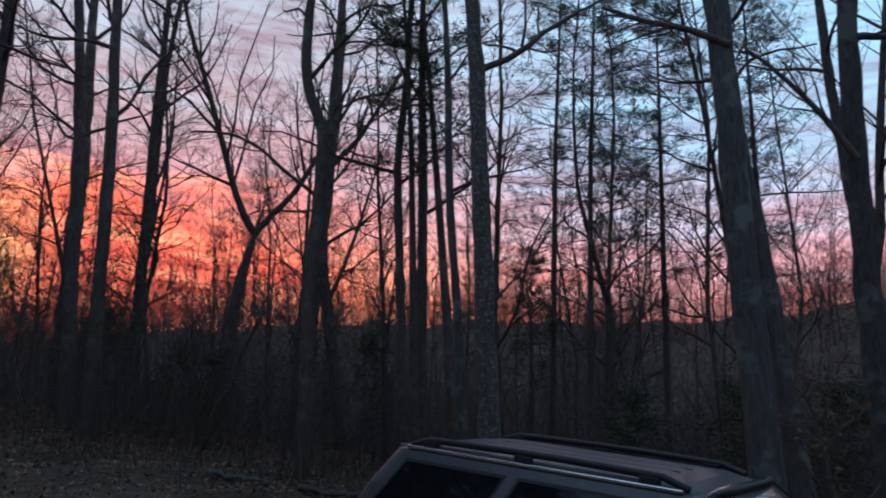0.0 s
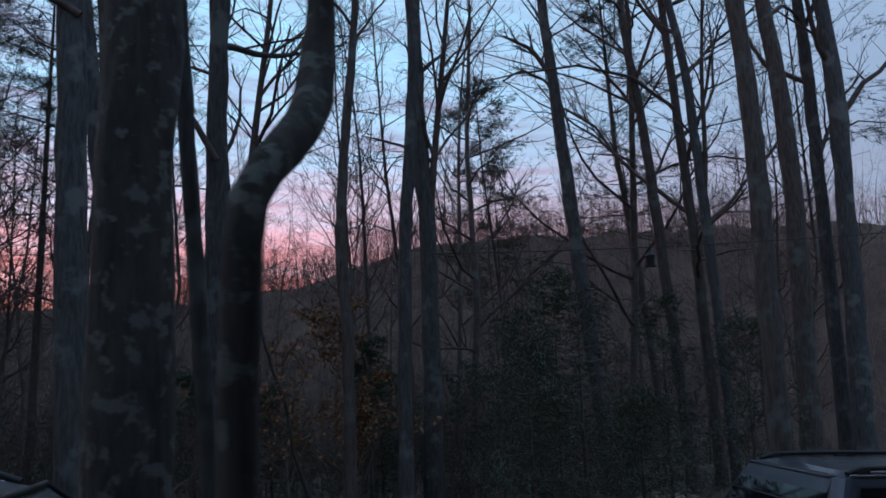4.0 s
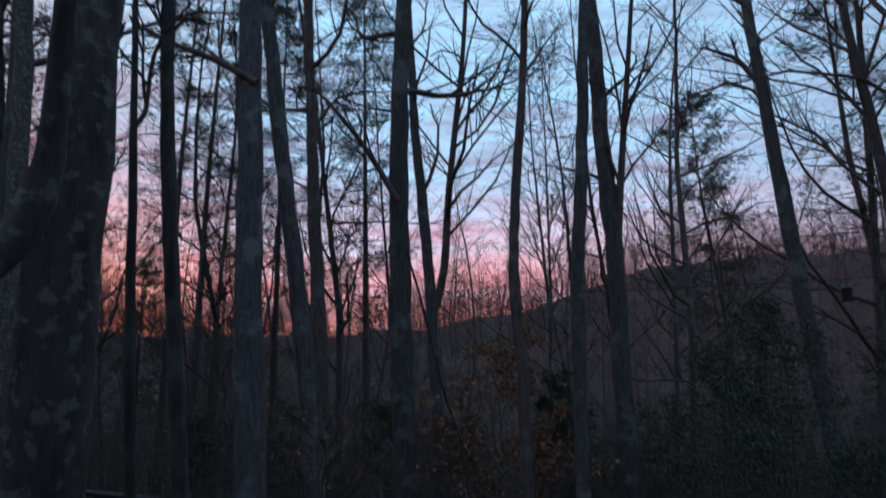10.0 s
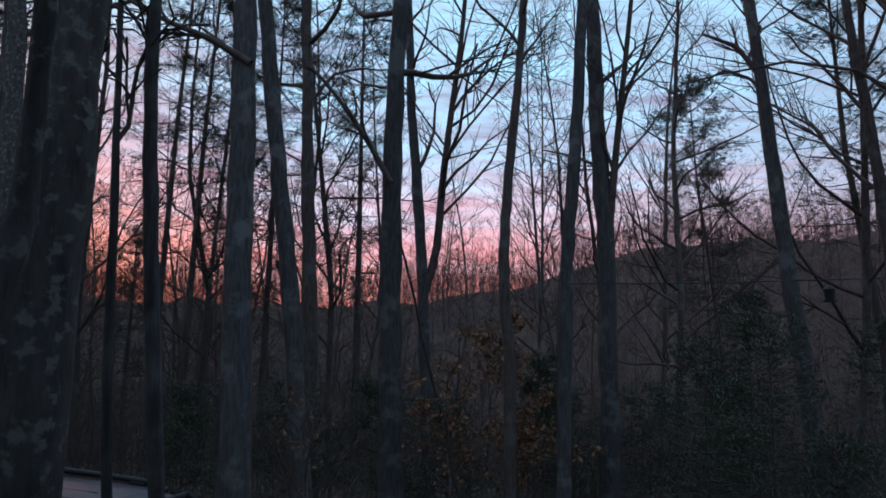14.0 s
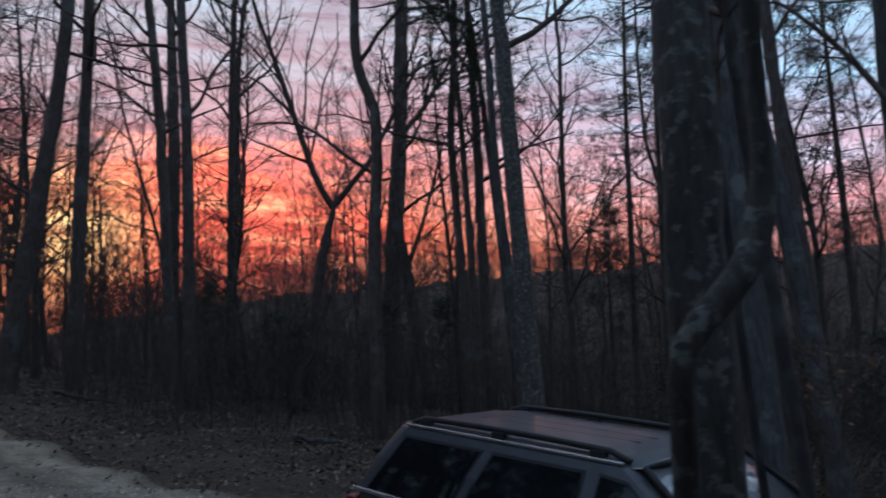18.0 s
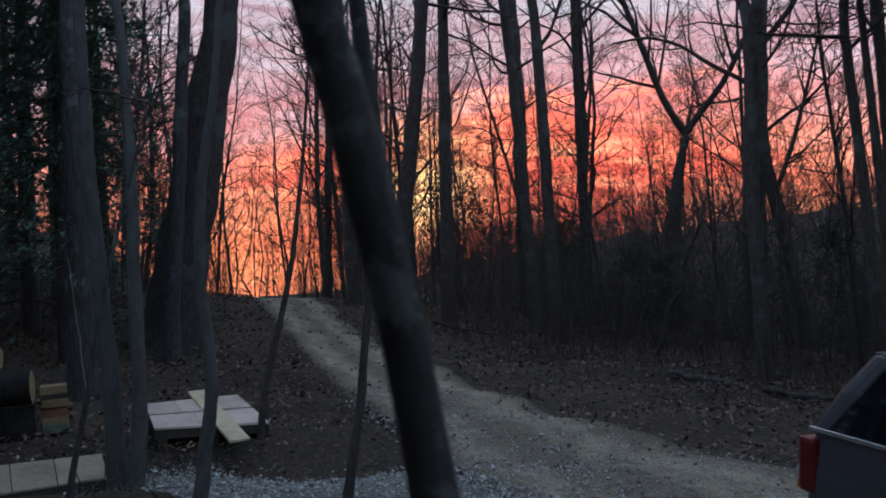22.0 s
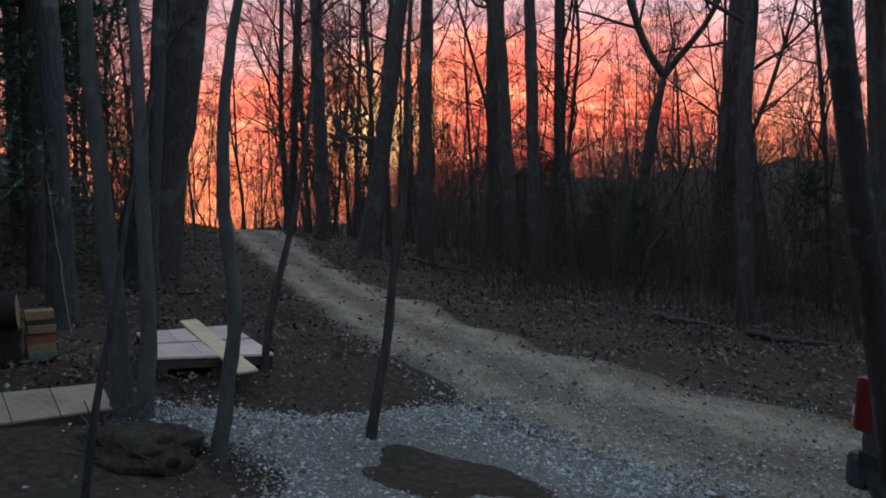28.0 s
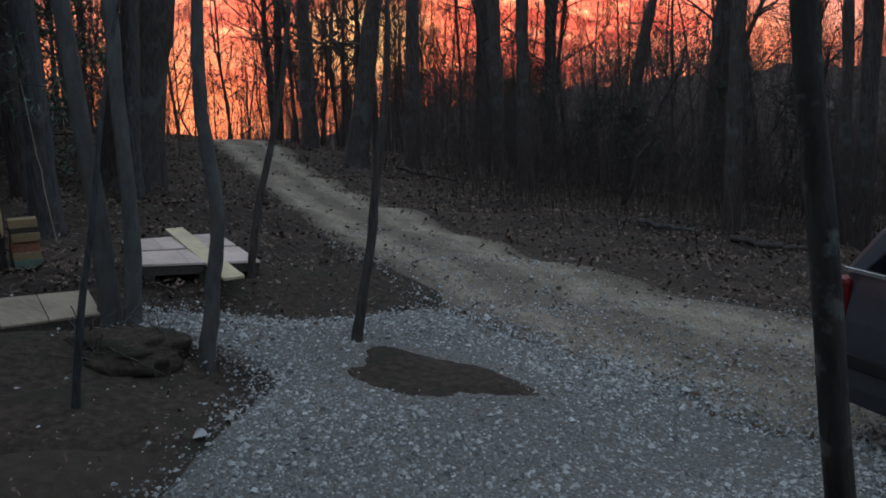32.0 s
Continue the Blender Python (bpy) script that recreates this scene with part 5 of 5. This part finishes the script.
    def bowed_pane(name, a, b, wa, wb, bow):
        # the curved windscreen between two heights
        n, v = 12, []
        for k in range(n + 1):
            s = 2 * k / n - 1
            v += [(a[0] + bow * (1 - s * s), a[1] + 0.02 * (1 - s * s), s * wa), (b[0] + bow * (1 - s * s), b[1] + 0.035 * (1 - s * s), s * wb)]
        front = [(x, y, z) for x, z, y in v]
        verts = front + [(x - 0.3, y, z - 0.05) for x, y, z in front]
        m = 2 * (n + 1)
        faces = [(2 * k, 2 * k + 2, 2 * k + 3, 2 * k + 1) for k in range(n)]
        faces += [(2 * k, 2 * k + m, 2 * k + m + 2, 2 * k + 2) for k in range(n)] + [(2 * k + 1, 2 * k + 3, 2 * k + m + 3, 2 * k + m + 1) for k in range(n)]
        return mesh_object(name, verts, faces, SCREEN_GLASS, car, smooth=True)

    def slope_pane(name, a, b, wa, wb, out):
        # a pane across the car between two heights of its back
        bm = bmesh.new()
        top = [bm.verts.new(p) for p in ((a[0], -wa, a[1]), (a[0], wa, a[1]), (b[0], wb, b[1]), (b[0], -wb, b[1]))]
        low = [bm.verts.new((p.co.x - out, p.co.y, p.co.z - 0.01)) for p in top]
        bm.faces.new(top)
        for i in range(4):
            bm.faces.new((top[i], top[(i + 1) % 4], low[(i + 1) % 4], low[i]))
        return part(name, bm, GLASS, car)

    screen = bowed_pane("windscreen", (3.04, 1.12), (2.37, 1.578), 0.84, 0.66, 0.12)
    # rubber surround of the windscreen
    edge = []
    for k in range(13):
        s = k / 6 - 1
        edge.append((2.38 + 0.12 * (1 - s * s), s * 0.66, 1.584 + 0.035 * (1 - s * s)))
    edge = [(3.06, -0.84, 1.125), *edge, (3.06, 0.84, 1.125)]
    rubber = Tubes()
    rubber.add(edge, np.full(len(edge), 0.020), 6)
    rubber.build("windscreen_seal", TRIM, screen, label="black rubber windscreen surround")
    # pale gutter strips between roof and doors
    for side in (-1, 1):
        part("gutter_strip", box((1.85, 0.03, 0.02), (1.32, side * 0.662, 1.585), 0.006), CHROME, car, "pale strip along the roof edge")
    slope_pane("rear_window", (0.13, 1.345), (0.27, 1.55), 0.68, 0.60, -0.02)
    slope_pane("rear_window_base", (0.015, 1.15), (0.125, 1.335), 0.70, 0.68, -0.02)
    for y in (-0.35, 0.25):
        part("wiper", box((0.02, 0.55, 0.015), (3.16, y, 1.13), 0, Matrix.Rotation(radians(8), 4, "Z")), TRIM, car)
    part("rear_bumper", box((0.16, 1.80, 0.24), (0.02, 0, 0.46), 0.05), body_paint, car)
    part("bumper_step", box((0.10, 1.40, 0.04), (-0.02, 0, 0.595), 0.012), TRIM, car)
    part("front_bumper", box((0.16, 1.78, 0.24), (4.74, 0, 0.46), 0.05), body_paint, car)
    part("grille", box((0.05, 0.85, 0.18), (4.765, 0, 0.76), 0.02), TRIM, car)
    part("number_plate", box((0.01, 0.32, 0.15), (-0.004, 0, 0.86), 0.004), CLEAR_LENS, car, "plain pale number plate")
    part("rear_spoiler", box((0.16, 1.16, 0.03), (0.34, 0, 1.568), 0.012), body_paint, car)
    for y in (-0.36, -0.12, 0.12, 0.36):
        part("roof_rib", box((1.35, 0.025, 0.012), (1.38, y, 1.628 - 0.035 * abs(y)), 0.005), body_paint, car)
    car.matrix_basis = at @ Matrix.Diagonal((*size, 1))
    return car


def parked(x, y, turn, dz=0.0, pitch=3.6):
    """A pose on the sloping yard."""
    z = float(land(x, y)) + dz
    return pose(x, y, z, 0, 0, 0) @ Matrix.Rotation(radians(pitch), 4, "Y") @ Matrix.Rotation(radians(turn), 4, "Z")


suv("dusty silver estate car with black roof rails on the gravel", CAR_SILVER, parked(-0.32, 5.88, -35.0, 0.075, 4.9), (1, 1, 1.04))
suv("dark estate car parked further down the gravel", CAR_DARK, parked(7.25, 2.95, -35.0, 0.0), (1, 1, 1))


# ---- things in the yard ----
def board(name, a, b, width, thick, z, mat, parent=None, lift_b=0.0, label=""):
    """A plank from a to b, places on the plan or in space, its underside at height z over the ground or over them."""
    a = Vector(a) + Vector((0, 0, z)) if len(a) == 3 else Vector((*a, float(land(*a)) + z))
    b = Vector(b) + Vector((0, 0, z)) if len(b) == 3 else Vector((*b, float(land(*b)) + z + lift_b))
    d = b - a
    turn = d.to_track_quat("X", "Z").to_matrix().to_4x4()
    bm = box((d.length, width, thick), (0, 0, 0), min(0.004, thick * 0.2), None, 1)
    bmesh.ops.transform(bm, matrix=Matrix.Translation((a + b) / 2 + Vector((0, 0, thick / 2))) @ turn, verts=bm.verts)
    return part(name, bm, mat, parent, label)


def slab(name, near, far, right_near, right_far, thick, mat, parent):
    """A board between four corners of its underside."""
    bm = bmesh.new()
    low = [bm.verts.new(p) for p in (near, far, right_far, right_near)]
    top = [bm.verts.new(Vector(p) + Vector((0, 0, thick))) for p in (near, far, right_far, right_near)]
    bm.faces.new(low)
    bm.faces.new(top)
    for i in range(4):
        bm.faces.new((low[i], low[(i + 1) % 4], top[(i + 1) % 4], top[i]))
    bmesh.ops.bevel(bm, geom=bm.edges[:], offset=0.003, segments=1, affect="EDGES")
    return part(name, bm, mat, parent)


def platform():
    ob = thing("wooden_platform", "low pallet platform of wide pinkish boards on dark bearers", "platform", (0, 0, 0))
    fl, fr, bl, br = Vector((-6.25, 4.25, 1.51)), Vector((-5.75, 5.24, 1.40)), Vector((-7.20, 4.80, 1.61)), Vector((-6.90, 5.82, 1.55))
    for k, (u0, u1) in enumerate(((0.0, 0.47), (0.53, 1.0))):
        for s0, s1 in (((0.0, 0.395), (0.397, 0.70), (0.702, 1.0)), ((0.0, 0.30), (0.302, 0.64), (0.642, 1.0)))[k]:
            n0, f0, n1, f1 = fl.lerp(fr, s0), bl.lerp(br, s0), fl.lerp(fr, s1), bl.lerp(br, s1)
            rise = Vector((0, 0, 0.20))
            slab("deck_board", n0.lerp(f0, u0) + rise, n0.lerp(f0, u1) + rise, n1.lerp(f1, u0) + rise, n1.lerp(f1, u1) + rise, 0.025, PINK_WOOD, ob)
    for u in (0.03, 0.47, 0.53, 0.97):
        board("bearer", tuple(fl.lerp(bl, u)), tuple(fr.lerp(br, u)), 0.05, 0.09, 0.108, SHADED_WOOD, ob)
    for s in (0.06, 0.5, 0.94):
        board("runner", tuple(fl.lerp(fr, s)), tuple(bl.lerp(br, s)), 0.09, 0.12, -0.012, SHADED_WOOD, ob)


platform()
ob = board("loose_plank", (-7.22, 5.49, 1.842), (-5.46, 4.60, 1.575), 0.19, 0.028, 0.0, FRESH_WOOD)
tagged(ob, "fresh yellow pine plank laid slantwise across the platform", "plank")


def ramp_deck():
    ob = thing("plywood_deck", "low deck of greyed plywood sheets on dark bearers", "platform")
    nr, fr, nl, fl = Vector((-5.70, 3.42)), Vector((-6.27, 3.72)), Vector((-6.10, 2.28)), Vector((-6.74, 2.54))
    heights = (1.515, 1.595, 1.575, 1.675)
    c = [Vector((*p, z)) for p, z in zip((nr, fr, nl, fl), heights)]
    for u0, u1 in ((0.0, 0.30), (0.305, 0.56), (0.565, 0.80), (0.805, 1.0)):
        slab("sheet", c[0].lerp(c[2], u0), c[1].lerp(c[3], u0), c[0].lerp(c[2], u1), c[1].lerp(c[3], u1), 0.02, GREY_WOOD, ob)
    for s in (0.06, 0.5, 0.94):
        board("bearer", tuple(c[0].lerp(c[1], s).lerp(c[2].lerp(c[3], s), 0.01)), tuple(c[2].lerp(c[3], s).lerp(c[0].lerp(c[1], s), 0.01)), 0.07, 0.13, -0.131, SHADED_WOOD, ob)


ramp_deck()


def lumber_stack():
    at = (-7.40, 3.93)
    # CUT_END in place of FRESH_WOOD puts the evergreens' shade into the boards
    for k, (mat, thick, words) in enumerate(((GREEN_PAINT, 0.09, "faded green painted board end"), (CUT_END, 0.07, "yellow cut board end"), (RED_WOOD, 0.10, "reddish board end"), (CUT_END, 0.08, "yellow cut board end"), (SHADED_WOOD, 0.05, "dark board end"), (CUT_END, 0.08, "yellow cut board end"))):
        z = (0.03, 0.12, 0.19, 0.29, 0.37, 0.42)[k]
        ob = board("stacked_board", (at[0] - 0.30 + 0.01 * k, at[1] + 0.13), (at[0] + 0.02 - 0.012 * (k % 3), at[1] - 0.01), 0.24, thick, z, mat)
        tagged(ob, words + " in the stack under the evergreens", "board", "stacked boards")


lumber_stack()


def log_round(name, centre, axis, length, radius, label):
    rng = np.random.default_rng(int(length * 1000))
    ob = thing(name, label, "log", centre, "firewood logs")
    axis = Vector(axis).normalized()
    t = Tubes()
    u = np.linspace(-0.5, 0.5, 7)
    t.add(np.array([tuple(axis * float(k) * length) for k in u]), radius * (1 + rng.normal(0, 0.03, 7)), 16)
    t.build("bark", SHADED_BARK, ob)
    for s in (-1, 1):
        bm = bmesh.new()
        m = (axis * s).to_track_quat("Z", "Y").to_matrix().to_4x4()
        bmesh.ops.create_circle(bm, cap_ends=True, segments=20, radius=radius * 0.97, matrix=Matrix.Translation(axis * s * (length / 2 - 0.004)) @ m)
        part("cut_face", bm, CUT_END, ob)
    return ob


zg = float(land(-7.6, 3.6))
log_round("stump_log", (-7.58, 3.60, zg + 0.14), (0.06, 0.03, 1), 0.40, 0.2, "upright dark log round serving as a base")
log_round("log_round", (-7.51, 3.52, zg + 0.50), (0.60, 0.80, 0.02), 0.46, 0.165, "cut log lying on a stump, its pale end showing")
log_round("log_round", (-7.85, 3.35, zg + 0.25), (0.3, 0.1, 1), 0.5, 0.2, "upright dark log round beside the stack")
log_round("log_round", (-7.78, 3.40, zg + 0.80), (0.6, 0.8, 0.0), 0.4, 0.11, "dark log lying on top of the pile")
ob = board("plywood_sheet", (-7.95, 2.75), (-7.72, 3.24), 0.06, 0.30, 0.62, SHADED_WOOD)
tagged(ob, "weathered panel standing on edge on the firewood, darkened for shade", "panel")
for k, (px_, py_) in enumerate(((-7.95, 2.75), (-7.72, 3.2))):
    log_round("log_round", (px_, py_, float(land(px_, py_)) + 0.30), (0.05, 0.02, 1), 0.64 + 0.01 * k, 0.16, "upright dark log holding up a panel")
bm = bmesh.new()
bmesh.ops.create_cone(bm, cap_ends=True, segments=20, radius1=0.075, radius2=0.095, depth=0.07)
bmesh.ops.delete(bm, geom=[f for f in bm.faces if f.normal.z > 0.9], context="FACES")
ob = part("dish", bm, TARP, smooth=True)
ob.matrix_basis = pose(-6.30, 2.62, 1.675)
tagged(ob, "small black round dish lying on the plywood deck", "dish")


def stick(name, a, b, r, label, mat, category="stick"):
    t = Tubes()
    rng = np.random.default_rng(3)
    a, b = np.array(a, float), np.array(b, float)
    u = np.linspace(0, 1, 10)[:, None]
    p = a + (b - a) * u
    p[1:-1] += rng.normal(0, r * 0.6, (8, 3))
    t.add(p, np.linspace(r, r * 0.6, 10), 6)
    return tagged(t.build(name, mat, None), label, category)


stick("leaning_pole", (-8.25, 4.78, float(land(-8.25, 4.78))), (-8.55, 4.78, float(land(-8.55, 4.78)) + 1.75), 0.008, "thin pale pole leaning against a trunk", GREY_WOOD, "pole")
stick("fallen_log", (-4.0, 13.0, float(land(-4.0, 13.0)) + 0.07), (-3.0, 13.2, float(land(-3.0, 13.2)) + 0.07), 0.06, "pale fallen log at the foot of the wood", BARK_PALE, "log")
stick("fallen_log", (-2.4, 12.8, float(land(-2.4, 12.8)) + 0.06), (-1.0, 13.0, float(land(-1.0, 13.0)) + 0.06), 0.07, "dark fallen log at the foot of the wood", BARK_DARK, "log")
stick("fallen_branch", (-10.0, 14.5, float(land(-10, 14.5)) + 0.05), (-8.2, 14.0, float(land(-8.2, 14)) + 0.1), 0.05, "dead branch lying on the far verge", BARK_DARK, "branch")
stick("fallen_branch", (-9.6, 7.4, float(land(-9.6, 7.4)) + 0.03), (-8.9, 7.2, float(land(-8.9, 7.2)) + 0.05), 0.03, "dead branch lying by the old trunk", BARK_DARK, "branch")
stick("leaning_dead_tree", (-4.9, 15.2, float(land(-4.9, 15.2))), (-3.6, 14.8, float(land(-3.6, 14.8)) + 3.2), 0.06, "dead stem leaning in the undergrowth", BARK_DARK, "tree")
stick("leaning_dead_tree", (5.75, 7.20, float(land(5.75, 7.20))), (5.09, 8.41, 4.60), 0.024, "slim dead stem leaning against a grey trunk", SHADED_BARK, "tree")


def stump():
    """A low heap of dark sticks and earth."""
    rng = np.random.default_rng(77)
    bm = bmesh.new()
    bmesh.ops.create_icosphere(bm, subdivisions=4, radius=0.36)
    for v in bm.verts:
        n = noise.noise(v.co * 3.2) + 0.7 * noise.noise(v.co * 9.0)
        v.co *= 1 + 0.30 * n
        v.co *= 1 + 0.05 * noise.noise(v.co * 17.0)
        v.co.z *= 0.42
        v.co.x *= 1.2
    ob = part("earth_mound", bm, DIRT, smooth=True)
    ob.matrix_basis = pose(-5.06, 3.12, float(land(-5.06, 3.12)) + 0.03)
    tagged(ob, "low dark heap of earth and sticks under young trees", "heap")
    for k in range(44):
        a = rng.uniform(0, 2 * np.pi)
        p = np.array((-5.06 + 0.3 * math.cos(a), 3.12 + 0.26 * math.sin(a)))
        q = p + rng.normal(0, 0.22, 2)
        s = stick("dead_stick", (*p, float(land(*p)) + rng.uniform(0.05, 0.2)), (*q, float(land(*q)) + rng.uniform(0.04, 0.3)), 0.006, "dead stick on the brush heap", BARK_DARK)
        tagged(s, group="sticks on the brush heap")


stump()


def feeder():
    x, y, z = 7.22, 3.80, 3.63
    ob = thing("hanging_feeder", "small dark feeder hanging from a line among the trees", "bird feeder", (x, y, z))
    bm = bmesh.new()
    bmesh.ops.create_cone(bm, cap_ends=True, segments=14, radius1=0.04, radius2=0.045, depth=0.10)
    part("body", bm, TRIM, ob)
    bm = bmesh.new()
    bmesh.ops.create_cone(bm, cap_ends=True, segments=14, radius1=0.06, radius2=0.012, depth=0.04, matrix=Matrix.Translation((0, 0, 0.07)))
    part("lid", bm, TRIM, ob)
    bm = bmesh.new()
    bmesh.ops.create_cone(bm, cap_ends=True, segments=14, radius1=0.06, radius2=0.06, depth=0.012, matrix=Matrix.Translation((0, 0, -0.055)))
    part("tray", bm, TRIM, ob)
    bm = bmesh.new()
    bmesh.ops.create_cone(bm, cap_ends=True, segments=6, radius1=0.003, radius2=0.003, depth=0.16, matrix=Matrix.Translation((0, 0, 0.16)))
    part("hanger", bm, TRIM, ob)
    t = Tubes()
    a, b = np.array((5.3, 5.05, 3.72)), np.array((11.1, 1.2, 4.05))
    u = np.linspace(0, 1, 20)[:, None]
    p = a + (b - a) * u
    p[:, 2] -= 0.25 * (1 - (2 * u[:, 0] - 1) ** 2) * 0.3
    t.add(p, np.full(20, 0.005), 5)
    tagged(t.build("hanging_line", TRIM, None), "thin dark line strung between the trees", "line")


feeder()


def house():
    """Unseen boarded house added behind the viewpoint to block sky light: four walls and a pitched roof."""
    wall = tagged(mesh_object("wall_house", *wall_mesh(-1.25, -1.05, -9.0, 9.0, -2.5, 5.0), UNSEEN_WALL), "unseen grey boarded house wall added behind the viewpoint to block sky light", "wall", kind="structure")
    for k in range(33):
        part("siding_board", box((18.0, 0.03, 0.215), (0, -1.035, -2.2 + 0.22 * k), 0.004), UNSEEN_WALL, wall)
    tagged(mesh_object("wall_back", *wall_mesh(-9.95, -9.75, -9.0, 9.0, -2.5, 5.0), UNSEEN_WALL), "unseen grey boarded back wall of the added house", "wall", kind="structure")
    for name, x in (("wall_west", -9.0), ("wall_east", 8.8)):
        v = [(x + dx, y, z) for dx in (0, 0.2) for y, z in ((-1.25, -2.5), (-9.75, -2.5), (-9.75, 5.0), (-5.5, 8.35), (-1.25, 5.0))]
        f = [(0, 1, 2, 3, 4), (9, 8, 7, 6, 5)] + [(i, i + 5, (i + 1) % 5 + 5, (i + 1) % 5) for i in range(5)]
        tagged(mesh_object(name, v, f, UNSEEN_WALL), "unseen grey boarded gable wall of the added house", "wall", kind="structure")
    roof = tagged(new("roof"), "unseen dark shingled pitched roof added to block sky light", "roof", kind="structure")
    for s in (1, -1):
        rise = math.atan2(3.5, 5.05) * s
        part("roof_slope", box((19.0, 6.15, 0.16), (0, -5.5 + s * 2.53, 6.83), 0.01, Matrix.Rotation(-rise, 4, "X")), ROOF, roof)


def wall_mesh(y0, y1, x0, x1, z0, z1):
    v = [(x, y, z) for x in (x0, x1) for y in (y0, y1) for z in (z0, z1)]
    return v, [(0, 1, 3, 2), (4, 6, 7, 5), (0, 4, 5, 1), (2, 3, 7, 6), (0, 2, 6, 4), (1, 5, 7, 3)]


ROOF = mottled("dark_shingles", (0.03, 0.03, 0.032), (0.075, 0.073, 0.072), 8.0, 0.9, 0.6, 0.01)
UNSEEN_WALL = wood_material("unseen_house_boards", (0.12, 0.115, 0.11), (0.2, 0.19, 0.18))
house()
scatter_stones()
scatter_leaves()
